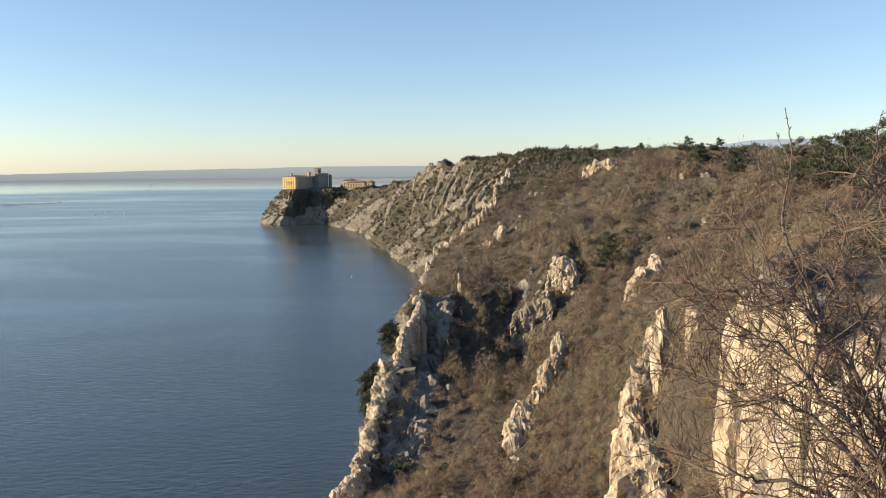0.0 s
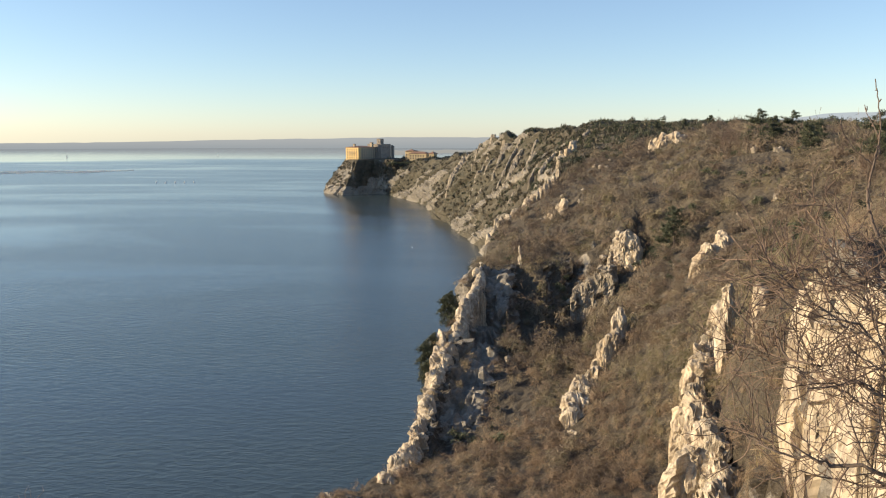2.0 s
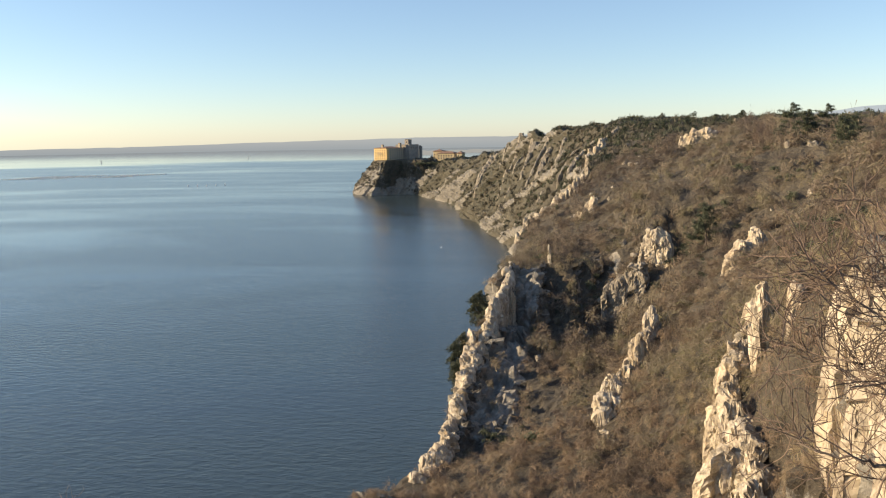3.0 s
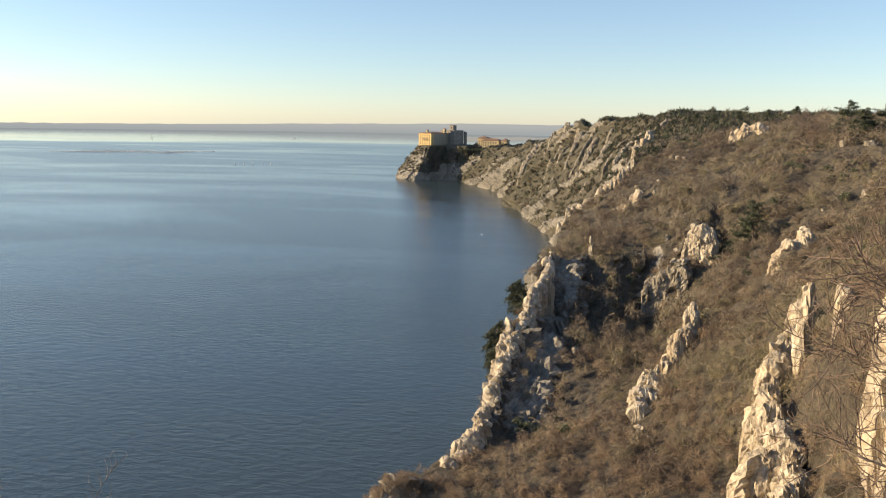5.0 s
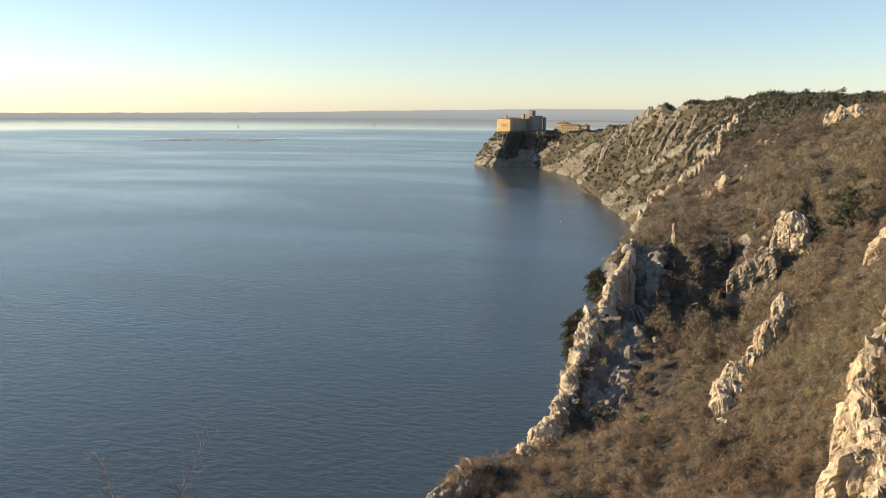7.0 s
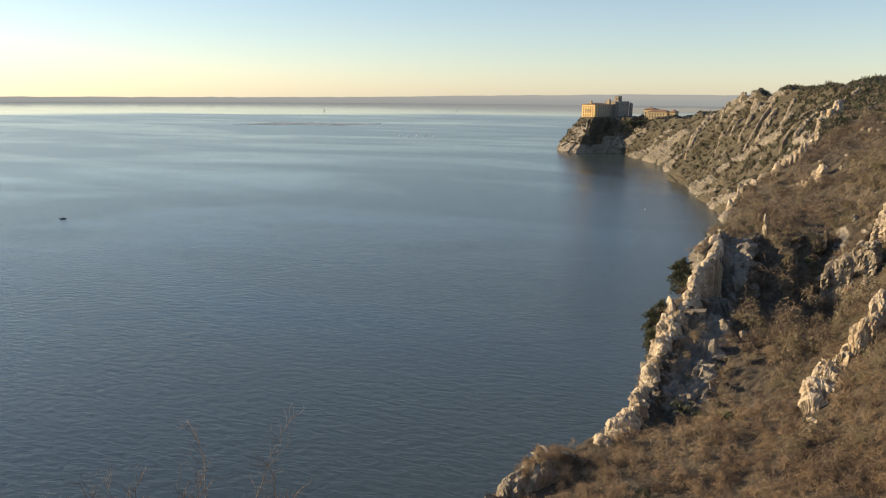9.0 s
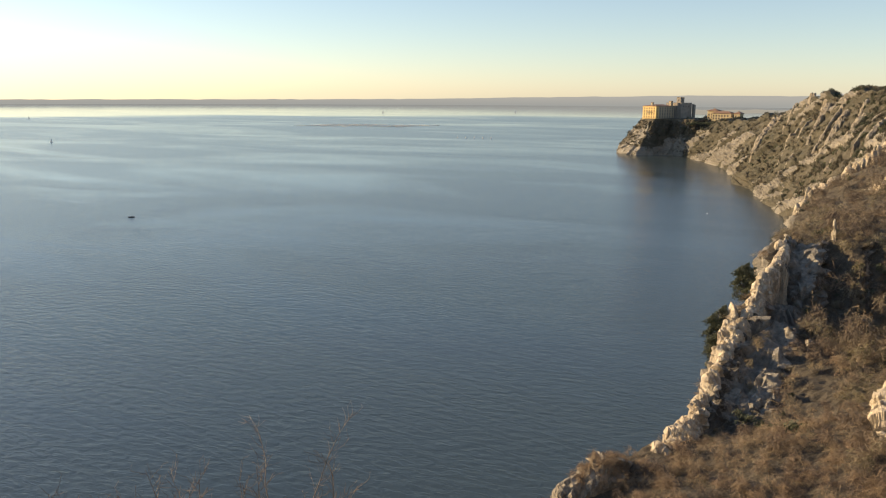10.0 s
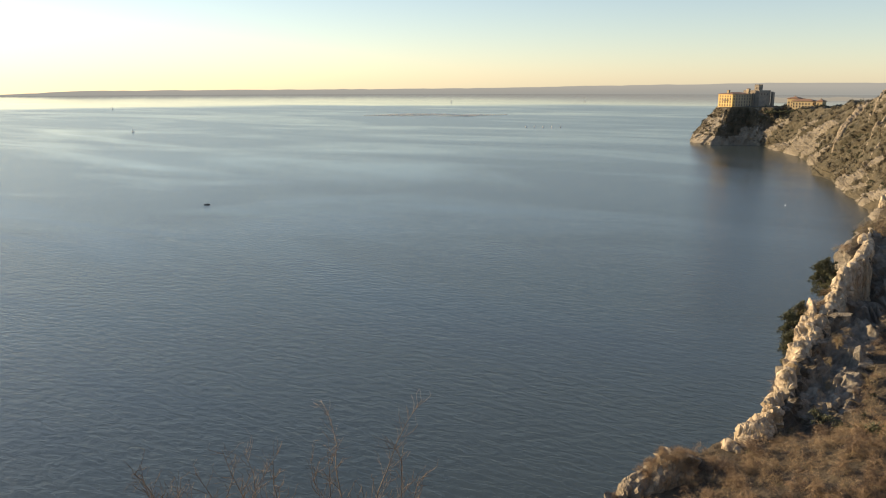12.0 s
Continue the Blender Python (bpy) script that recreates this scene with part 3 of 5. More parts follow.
bright = crags("rock_wall", "bright cream limestone buttresses below the upland", [(24.2, 54, 64.2, 1.3), (22.8, 49, 65.8, 1.9), (21.0, 42, 66.4, 2.1), (20.4, 34, 67.0, 2.0), (19.2, 27, 67.4, 1.8)], 21, 4.6, (-0.05, 1.0), PALE, sink=24, jag=1.2, step=0.3, rough=0.65)
rock("rock_wall", "fissured grey limestone step below a pinnacle", [(15.5, 160, 43.6, 0.9), (18.0, 159.5, 46.2, 1.1), (20.6, 159, 47.6, 1.1), (23.4, 158.5, 47.0, 1.0)], 29, DULL, sink=8, jag=1.4, step=0.26, rough=1.1)
crags("rock_ridge", "jagged crest of small grey limestone teeth", [(-4.4, 243, 44.2, 0.7), (-2.2, 250, 48.4, 0.8), (5.5, 263, 51.2, 0.65), (13.5, 279, 55.9, 0.8), (18.5, 293, 59.4, 0.6), (21.0, 303, 61.6, 0.6)], 10, 3.4, jag=1.6, step=0.34, sink=4)
crags("rock_outcrop", "sunlit limestone bluff on the bushy hillside", [(14.0, 229.6, 51.6, 1.2), (16.9, 234.4, 54.8, 1.4), (20, 239, 56.0, 1.0)], 11, 2.4, sink=6, jag=1.2)
crags("rock_outcrop", "pale limestone outcrop half hidden by bushes", [(36.6, 205.5, 59.0, 1.2), (39.2, 206.5, 61.2, 1.5), (42, 208, 61.8, 1.5), (44.5, 209, 61.0, 1.1)], 12, 2.2, sink=5, jag=1.0)
crags("rock_outcrop", "low grey limestone outcrop among bare shrubs", [(50, 184, 66.6, 1.0), (54, 182.5, 68.8, 1.3), (57, 179, 69.6, 1.3), (60, 176, 69.2, 1.1)], 13, 2.4, jag=1.0)
crags("rock_outcrop", "pale rock outcrop below the pine crest", [(25.3, 329, 68.0, 1.1), (29.3, 336, 71.5, 1.2)], 15, 2.4, sink=6, jag=1.2, step=0.45)
crags("rock_pinnacle", "small knobbly limestone pinnacles beside a bright cliff", [(23.6, 81, 59.4, 0.45), (24.2, 77.5, 60.4, 0.55), (25.2, 74.0, 61.0, 0.55)], 16, 2.4, sink=2, jag=0.8)
rock("rock_outcrop", "low stony outcrop of pale slabs on the hilltop", [(50.6, 270, 74.0, 1.1), (54.0, 269, 75.5, 1.5), (58.0, 268.5, 75.9, 1.6), (62.0, 268, 75.5, 1.5), (65.2, 268, 74.2, 1.1)], 19, sink=4, jag=0.7, step=0.35)


def slab(y, top, foot, half, drift, seed, rise=3.0):
    """A long limestone rib that runs down the far hillside."""
    def foothold(row, z):
        sx, ex, ez, mx, mz, tx, tz = section(row)
        return float(np.interp(z, [0, ez, mz, tz], [sx, ex, mx, tx]))
    st = []
    for k in np.linspace(0, 1, 6):
        z, row = top + (foot - top) * k, y + drift * k
        x = foothold(row, z)
        st.append((x, row, height(x, row) + rise * (0.65 + 0.5 * math.sin(3 * k + seed)), half * 0.75 * (1.1 - 0.5 * k)))
    p, f = fin(st, seed, sink=4, jag=0.9, step=0.7, rough=0.75)
    tagged(new("rock_rib", mesh_of("rock_rib", p, f, DULL)), "long slanting limestone slab among dark scrub", "rock", "slanting slabs on the far cliffs")


for i, (y, top, foot, half, drift, rise) in enumerate([(748, 52, 26, 3.4, -26, 6.0), (742, 56, 44, 2.0, -10, 4.0), (690, 66, 50, 1.8, -14, 3.4), (664, 70, 42, 2.2, -24, 4.0), (628, 72, 40, 1.7, -18, 3.4), (600, 69, 42, 2.0, -20, 4.2), (574, 70, 36, 1.8, -22, 3.6), (556, 64, 32, 2.2, -26, 4.4), (528, 68, 44, 1.6, -18, 3.0), (512, 62, 32, 1.8, -22, 3.8), (486, 66, 46, 1.6, -26, 3.2), (468, 72, 52, 2.0, -36, 4.2), (440, 76, 66, 1.6, -30, 3.4), (716, 40, 20, 1.8, -18, 3.0), (640, 40, 18, 1.7, -16, 2.6), (596, 34, 16, 1.6, -14, 2.6), (830, 44, 24, 1.8, -14, 2.8), (870, 40, 22, 1.6, -12, 2.6)]):
    slab(y, top, foot, half, drift, 101 + i, rise)


def headland():
    """The steep rock on which the castle stands."""
    ring = np.array([(-240, 992), (-222, 970), (-206, 955), (-188, 963), (-178, 972), (-165, 974), (-146, 968), (-132, 964), (-110, 1000), (-140, 1060), (-200, 1045), (-232, 1016)], float)
    d = np.concatenate([[0], np.cumsum(np.hypot(*np.diff(np.vstack([ring, ring[:1]]), axis=0).T))])
    s = np.arange(0, d[-1], 1.6)
    loop = np.stack([np.interp(s, d, np.append(ring[:, k], ring[0, k])) for k in (0, 1)], -1)
    mid = np.array([-162, 1005])
    rows = []
    for h in np.linspace(-0.07, 1, 34):
        k = np.clip(h, 0, 1)
        goal = mid + (loop - mid) * np.array([0.63, 0.74])
        q = loop + (goal - loop) * (k ** 1.05)
        rows.append(np.column_stack([q, np.full(len(q), 45.0 * h)]))
    for k in (0.85, 0.6, 0.3, 0.02):
        rows.append(np.column_stack([mid + (rows[33][:, :2] - mid) * k, 45.0 + 0.6 * (1 - k) + 0 * s]))
    V = np.array(rows)
    V = np.concatenate([V, V[:, :1]], axis=1)
    p = V.reshape(-1, 3)
    out = p - [mid[0], mid[1], 0]
    out[:, 2] = 0
    out /= np.linalg.norm(out, axis=1, keepdims=True) + 1e-9
    w = np.clip((46.5 - p[:, 2]) / 6, 0.1, 1)
    d = w * (2.6 * blocks(p * [0.10, 0.10, 0.06], 61) + 1.3 * blocks(p * [0.3, 0.3, 0.16], 65) + 2.0 * fbm(p * 0.05, 3, 67))
    p = p + out * d[:, None]
    stone = np.clip(0.42 + 0.5 * fbm(p * 0.07, 3, 69) + 0.25 * (p[:, 2] < 10), 0, 1) * (p[:, 2] < 44)
    ob = new("headland", mesh_of("headland", p, grid_faces(*V.shape[:2]), GROUND, False, rock=stone, wood=0 * stone + 0.5))
    tagged(ob, "steep rocky headland with dark scrub under the castle", "headland", kind="structure")
    return p, stone


HEAD, HEAD_ROCK = headland()


# ---- loose stones ----
def stones(count, seed):
    q = np.random.default_rng(seed)
    cell_ = GRID[60:-1, 60:-1]
    ok = (cell_[:, :, 1] > 120) & (cell_[:, :, 1] < 330) & (cell_[:, :, 0] < np.interp(ys[60:-1], SEC_Y, TOP_X)[:, None] + 10) & (cell_[:, :, 2] > 30)
    spots_ = cell_[ok]
    spots_ = spots_[fbm(spots_ * 0.06, 2, 97) > 0.38]
    bm = bmesh.new()
    bmesh.ops.create_icosphere(bm, subdivisions=2, radius=1.0)
    ball = np.array([v.co[:] for v in bm.verts])
    tri = np.array([[v.index for v in f.verts] for f in bm.faces])
    bm.free()
    vs, fs = [], []
    for i in range(count):
        c = spots_[q.integers(len(spots_))]
        size = q.uniform(0.3, 1.0) * np.array([q.uniform(0.7, 1.3), q.uniform(0.7, 1.3), q.uniform(0.6, 1.5)])
        v = ball * (1 + 0.35 * blocks(ball * 1.3 + i, 5))[:, None] * size
        vs.append(v + c + [0, 0, 0.15 * size[2]])
        fs.append(tri + i * len(ball))
    tagged(new("loose_stones", mesh_of("loose_stones", np.concatenate(vs), np.concatenate(fs), DULL)), "grey limestone blocks poking through the scrub", "stones", kind="stuff")


stones(70, 5)


# ---- plants ----
def clump(count, spread, tall, length, width, rng, up=0.5, hollow=0.35, lobes=0):
    """A dome of fine tapering blades round a centre at the ground, plain or in rounded lobes: vertices and triangles."""
    d = rng.normal(size=(count, 3))
    d /= np.linalg.norm(d, axis=1, keepdims=True)
    r = (hollow + (1 - hollow) * rng.random(count) ** 0.6)[:, None]
    if lobes:
        a = rng.random(lobes) * 6.283
        h = rng.random(lobes)
        mid = np.stack([np.cos(a) * (1 - 0.7 * h) * 0.6, np.sin(a) * (1 - 0.7 * h) * 0.6, 0.22 + 0.5 * h], -1)
        big = rng.uniform(0.26, 0.44, lobes)
        k = rng.integers(0, lobes, count)
        d[:, 2] = np.where(d[:, 2] < -0.3, -d[:, 2], d[:, 2])
        tip = (mid[k] + d * r * big[k][:, None]) * [spread, spread, tall]
    else:
        d[:, 2] = np.abs(d[:, 2]) * 0.9 + 0.05
        tip = d * r * [spread, spread, tall] * (0.8 + 0.4 * rng.random((count, 1)))
    back = d + rng.normal(size=(count, 3)) * (0.75 if lobes else 0.42) + [0, 0, up]
    back /= np.linalg.norm(back, axis=1, keepdims=True)
    root = tip - back * (length * (0.5 + rng.random((count, 1))))
    side = np.cross(back, rng.normal(size=(count, 3)))
    side /= np.linalg.norm(side, axis=1, keepdims=True) + 1e-9
    side *= width * (0.6 + 0.8 * rng.random((count, 1)))
    v = np.stack([root - side, root + side, tip], 1).reshape(-1, 3)
    return v, np.arange(count * 3).reshape(-1, 3)


def scatter(name, places, templates, material, label, category, rng, flat=0.15):
    """Many clumps joined into one sheet of growth. places: x, y, z, size, tone."""
    vs, fs, ts, at = [], [], [], 0
    for x, y, z, size, tone in places:
        v, f = templates[rng.integers(len(templates))]
        a = rng.random() * 6.283
        c, s = math.cos(a), math.sin(a)
        k = size * (1 + 0.25 * rng.normal(size=3) * [1, 1, 0.8])
        w = np.stack([(v[:, 0] * c - v[:, 1] * s) * k[0] + x, (v[:, 0] * s + v[:, 1] * c) * k[1] + y, v[:, 2] * k[2] + z], -1)
        vs.append(w)
        fs.append(f + at)
        ts.append(np.full(len(v), tone))
        at += len(v)
    ob = new(name, mesh_of(name, np.concatenate(vs), np.concatenate(fs), material, False, tone=np.concatenate(ts)))
    return tagged(ob, label, category, kind="stuff")


rng = np.random.default_rng(7)
cell = GRID[:-1, :-1]
e1, e2 = GRID[:-1, 1:] - cell, GRID[1:, :-1] - cell
area = np.linalg.norm(np.cross(e1, e2), axis=2)
slope_z = np.abs(np.cross(e1, e2)[:, :, 2]) / (area + 1e-9)
bare = ROCKY[:-1, :-1]
tops = np.interp(ys[:-1], SEC_Y, TOP_X)[:, None]
fins = np.array(FINS)


def sow(count, y0, y1, beyond, rock_most, power=1.0, zmin=3.0):
    """Places on growing ground between y0 and y1, up to a way beyond the cliff top."""
    w = area * np.clip((rock_most - bare) / 0.2, 0, 1) * (cell[:, :, 1] > y0) * (cell[:, :, 1] < y1) * (cell[:, :, 0] < tops + beyond) * (cell[:, :, 2] > zmin)
    w = w * (np.hypot(cell[:, :, 0], cell[:, :, 1]) > 16) * np.clip(slope_z * 1.6, 0.15, 1) / np.maximum(cell[:, :, 1], 60) ** power
    w = w.ravel() / w.sum()
    pick = rng.choice(len(w), count, p=w)
    i, j = np.unravel_index(pick, cell.shape[:2])
    r = rng.random((count, 2))
    return cell[i, j] + e1[i, j] * r[:, :1] + e2[i, j] * r[:, 1:]


def clear_of_rock(p, gap=0.6):
    keep = np.ones(len(p), bool)
    for x, y, h in fins:
        keep &= np.hypot(p[:, 0] - x, p[:, 1] - y) > h + gap
    return p[keep]


def tones(p, seed):
    return np.clip(0.47 + 0.75 * fbm(p * 0.035, 2, seed % 3) + 0.45 * fbm(p * 0.11, 2, seed + 5) + 0.24 * rng.normal(size=len(p)), 0, 1)


fine_t = [clump(205, 1.0, 1.15, 0.44, 0.0098, rng, 0.25, 0.3, 7) for _ in range(8)]
thick_t = [clump(270, 1.0, 1.1, 0.38, 0.0125, rng, 0.25, 0.35, 9) for _ in range(8)]
big_t = [clump(230, 1.0, 1.1, 0.34, 0.0125, rng, 0.25, 0.35, 8) for _ in range(8)]
near_t = [clump(90, 1.0, 0.9, 0.48, 0.013, rng, 0.25, 0.25, 4) for _ in range(7)]
close_t = [clump(250, 1.0, 1.15, 0.40, 0.0068, rng, 0.3, 0.25, 9) for _ in range(7)]
far_t = [clump(60, 1.0, 1.0, 0.7, 0.075, rng) for _ in range(5)]
p = sow(1500, 22, 175, 26, 0.8, 0.0)
p = clear_of_rock(p[(p[:, 0] < 42 + np.clip(90 - p[:, 1], 0, 20)) & (p[:, 0] > -40)], 0.3)
scatter("shrubs", [(*q[:2], q[2] - 0.3, rng.uniform(0.9, 2.1), t) for q, t in zip(p, tones(p, 50))], fine_t, NEARSHRUB, "twiggy bare shrubs filling the gully", "shrubs", rng)
p = sow(9000, 74, 140, 10, 0.9, 0.0)
p = clear_of_rock(p[(p[:, 0] > 6) & (p[:, 0] < 48)], 0.2)[:900]
scatter("shrubs", [(*q[:2], q[2] - 0.35, rng.uniform(1.0, 2.3), t) for q, t in zip(p, tones(p, 60))], fine_t, SHRUB, "twiggy brown bushes between the limestone fins", "shrubs", rng)
p = sow(9000, 40, 100, 0, 0.9, 0.0)
p = p[(p[:, 0] > -32) & (p[:, 0] < 16)]
p = np.concatenate([p[(p[:, 1] < 84) & (p[:, 0] < -10)][:160], clear_of_rock(p, 0.2)])[:1100]
scatter("shrubs", [(*q[:2], q[2] - 0.35, rng.uniform(0.8, 1.9), 0.35 * t + 0.36) for q, t in zip(p, tones(p, 58))], close_t, NEARSHRUB, "reddish-brown leafless bushes crowding the near slope", "shrubs", rng)


def ledges(ob, count, steep_least, seed):
    """Places on the flatter parts of a rock."""
    q = np.random.default_rng(seed)
    mid_, nor_ = [], []
    for me in [c.data for c in (ob.children or [ob])]:
        a, b = np.zeros(len(me.polygons) * 3, np.float32), np.zeros(len(me.polygons) * 3, np.float32)
        me.polygons.foreach_get("center", a)
        me.polygons.foreach_get("normal", b)
        mid_.append(a.reshape(-1, 3))
        nor_.append(b.reshape(-1, 3))
    mid_, nor_ = np.concatenate(mid_), np.concatenate(nor_)
    ok = np.flatnonzero((np.abs(nor_[:, 2]) > steep_least) & (fbm(mid_ * 0.25, 2, seed) > -0.1))
    return mid_[q.choice(ok, min(count, len(ok)), replace=False)] + np.array(ob.location)


p = sow(6000, 50, 96, 4, 1.1, 0.0)
p = clear_of_rock(p[(p[:, 0] > 17) & (p[:, 0] < 44)], 0.0)[:330]
scatter("shrubs", [(*q[:2], q[2] - 0.3, rng.uniform(0.7, 1.7), 0.2 + 0.8 * t) for q, t in zip(p, tones(p, 69))], close_t, NEARSHRUB, "olive and brown bushes beside the bright cliff", "shrubs", rng)
p = sow(30000, 47, 86, 0, 1.1, 0.0)
p = p[(p[:, 0] > 16) & (p[:, 0] < 29)][:300]
scatter("shrubs", [(*q[:2], q[2] - 0.2, rng.uniform(0.6, 1.4), 0.3 + 0.7 * t) for q, t in zip(p, tones(p, 70))], close_t, NEARSHRUB, "straw and olive bushes in the gap between the rocks", "shrubs", rng)
p = ledges(knob, 230, 0.2, 1)
scatter("shrubs", [(*q[:2], q[2] - 0.15, rng.uniform(0.45, 1.0), 0.35 * t + 0.36) for q, t in zip(p, tones(p, 67))], close_t, NEARSHRUB, "brown bushes and dry grass over a rocky knob", "shrubs", rng)
p = np.concatenate([ledges(broad, 90, 0.55, 2), ledges(bright, 60, 0.6, 3), ledges(edge_rock, 60, 0.55, 4)])
scatter("ledge_growth", [(*q[:2], q[2] - 0.12, rng.uniform(0.3, 0.8), 0.55 + 0.45 * t) for q, t in zip(p, tones(p, 68))], close_t, NEARSHRUB, "olive and straw-coloured tufts on the rock ledges", "plants", rng)
p = clear_of_rock(sow(800, 118, 300, 60, 0.64, 0.5))
scatter("thicket", [(*q[:2], q[2] - 0.4, rng.uniform(1.8, 3.2), t) for q, t in zip(p, tones(p, 52))], thick_t, SHRUB, "tall bare thickets on the hillside", "shrubs", rng)
p = sow(5000, 40, 130, 45, 1.1, 0.0)
p = clear_of_rock(p[(p[:, 0] > 38)], 0.2)[:560]
scatter("shrubs", [(*q[:2], q[2] - 0.3, rng.uniform(1.1, 2.4), t) for q, t in zip(p, tones(p, 71))], fine_t, SHRUB, "bare brown bushes under the pines of the upland", "shrubs", rng)
tall_t = [clump(370, 1.0, 1.25, 0.26, 0.0105, rng, 0.2, 0.3, 15) for _ in range(7)]
p = clear_of_rock(sow(460, 120, 300, 50, 0.6, 0.3), 2.5)
scatter("thicket", [(*q[:2], q[2] - 0.5, rng.uniform(2.4, 4.6), t * 0.85) for q, t in zip(p, tones(p, 54))], tall_t, SHRUB, "rounded leafless oak and ash scrub on the hillside", "shrubs", rng)
p = clear_of_rock(sow(1200, 125, 300, 60, 0.64, 0.7))
scatter("shrubs", [(*q[:2], q[2] - 0.3, rng.uniform(0.9, 2.1), t) for q, t in zip(p, tones(p, 51))], big_t, SHRUB, "dense bare brown winter shrubs and dry scrub", "shrubs", rng)
p = clear_of_rock(sow(1000, 60, 300, 50, 0.70, 0.8), 0.2)
scatter("low_shrubs", [(*q[:2], q[2] - 0.15, rng.uniform(0.6, 1.3), t) for q, t in zip(p, tones(p, 55))], near_t, SHRUB, "low bare brown shrubs between the bushes", "shrubs", rng)
p = clear_of_rock(sow(700, 60, 260, 40, 0.75, 0.9), 0.0)
grass_t = [clump(40, 0.8, 0.3, 0.25, 0.016, rng, 0.9, 0.2) for _ in range(4)]
GRASS = make_leafy("dry_grass", [(0.1, (0.13, 0.095, 0.05)), (0.5, (0.22, 0.16, 0.08)), (0.9, (0.20, 0.17, 0.07))])
scatter("grass", [(*q[:2], q[2] - 0.1, rng.uniform(0.5, 1.0), t) for q, t in zip(p, tones(p, 57))], grass_t, GRASS, "tufts of dry straw-coloured grass on the slope", "grass", rng)
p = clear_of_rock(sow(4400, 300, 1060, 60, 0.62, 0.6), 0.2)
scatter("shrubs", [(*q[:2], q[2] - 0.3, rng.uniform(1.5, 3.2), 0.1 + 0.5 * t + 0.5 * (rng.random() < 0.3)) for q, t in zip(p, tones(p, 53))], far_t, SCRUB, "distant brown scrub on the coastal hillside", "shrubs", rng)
# evergreen growth
crest_t = [clump(130, 1.0, 1.2, 0.3, 0.045, rng, 0.2, 0.4, 6) for _ in range(6)]
row = rng.uniform(330, 660, 620)
p = np.column_stack([np.interp(row, SEC_Y, TOP_X) + rng.uniform(-9, 26, 620), row, np.zeros(620)])
p[:, 2] = [height(x, y) for x, y in p[:, :2]]
scatter("far_woods", [(*q[:2], q[2] - 0.5, rng.uniform(0.9, 2.0), t) for q, t in zip(p, tones(p, 65))], crest_t, NEEDLES, "dark pine wood along the crest of the hill", "woods", rng)
ever_t = [clump(170, 1.0, 1.15, 0.3, 0.032, rng, 0.2, 0.35, 6) for _ in range(6)]
p = clear_of_rock(sow(2600, 60, 300, 60, 0.6, 0.7))
p = p[fbm(p * 0.05, 2, 83) + 0.25 * rng.normal(size=len(p)) > 0.42]
scatter("evergreen_shrubs", [(*q[:2], q[2] - 0.2, rng.uniform(0.8, 2.1), t) for q, t in zip(p, tones(p, 61))], ever_t, NEEDLES, "dark green juniper bushes scattered over the slope", "shrubs", rng)
p = clear_of_rock(sow(3300, 300, 1060, 90, 0.75, 0.6, 8), 0.4)
p = p[fbm(p * 0.02, 3, 71) + 0.36 + (p[:, 2] - 60) * 0.012 > 0.0]
k = rng.choice(len(HEAD), 200, p=(HEAD_ROCK < 0.62) * (HEAD[:, 2] > 4) / np.sum((HEAD_ROCK < 0.62) * (HEAD[:, 2] > 4)))
h = HEAD[k]
h = h[~((h[:, 2] > 40) & (np.hypot(h[:, 0] + 190, h[:, 1] - 990) < 48) & (h[:, 0] < -152))]
p = np.concatenate([p, h + rng.normal(size=h.shape) * [0.6, 0.6, 0.1]])
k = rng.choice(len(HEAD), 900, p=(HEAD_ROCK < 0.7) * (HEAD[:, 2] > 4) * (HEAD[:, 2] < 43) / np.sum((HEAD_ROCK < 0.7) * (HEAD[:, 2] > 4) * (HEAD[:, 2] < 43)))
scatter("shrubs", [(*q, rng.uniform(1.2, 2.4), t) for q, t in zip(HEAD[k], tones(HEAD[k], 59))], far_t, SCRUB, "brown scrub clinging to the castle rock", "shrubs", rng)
h = np.column_stack([rng.uniform(-150, -84, 110), rng.uniform(958, 990, 110), np.zeros(110)])
h[:, 2] = [max(height(x, y), 40.0) for x, y in h[:, :2]]
p = np.concatenate([p, h, h[::2] + [1.5, -1, 1.0]])
scatter("far_woods", [(*q[:2], q[2] - 0.4, rng.uniform(1.0, 2.7), 0.2 + t * 0.8) for q, t in zip(p, tones(p, 63))], [clump(70, 1.0, 1.2, 0.5, 0.09, rng, 0.2, 0.5) for _ in range(5)], NEEDLES, "dark evergreen oak and pine woods on the far hillside", "woods", rng)


def tube(points, radii, sides=5):
    p = np.asarray(points, float)
    n = len(p)
    t = np.gradient(p, axis=0)
    t /= np.linalg.norm(t, axis=1, keepdims=True) + 1e-9
    ref = np.array([0.31, 0.22, 0.92]) if abs(t[0, 2]) < 0.8 else np.array([1.0, 0.1, 0.05])
    u = np.cross(t, ref)
    u /= np.linalg.norm(u, axis=1, keepdims=True) + 1e-9
    w = np.cross(t, u)
    a = np.linspace(0, 2 * math.pi, sides, endpoint=False)
    r = np.asarray(radii)[:, None, None]
    v = p[:, None] + r * (np.cos(a)[None, :, None] * u[:, None] + np.sin(a)[None, :, None] * w[:, None])
    i = np.arange(n * sides).reshape(n, sides)
    f = np.stack([i[:-1], np.roll(i, -1, 1)[:-1], np.roll(i, -1, 1)[1:], i[1:]], -1).reshape(-1, 4)
    return v.reshape(-1, 3), f


def joined(pieces):
    vs, fs, at = [], [], 0
    for v, f in pieces:
        vs.append(v)
        fs.append(f + at)
        at += len(v)
    return np.concatenate(vs), np.concatenate(fs)


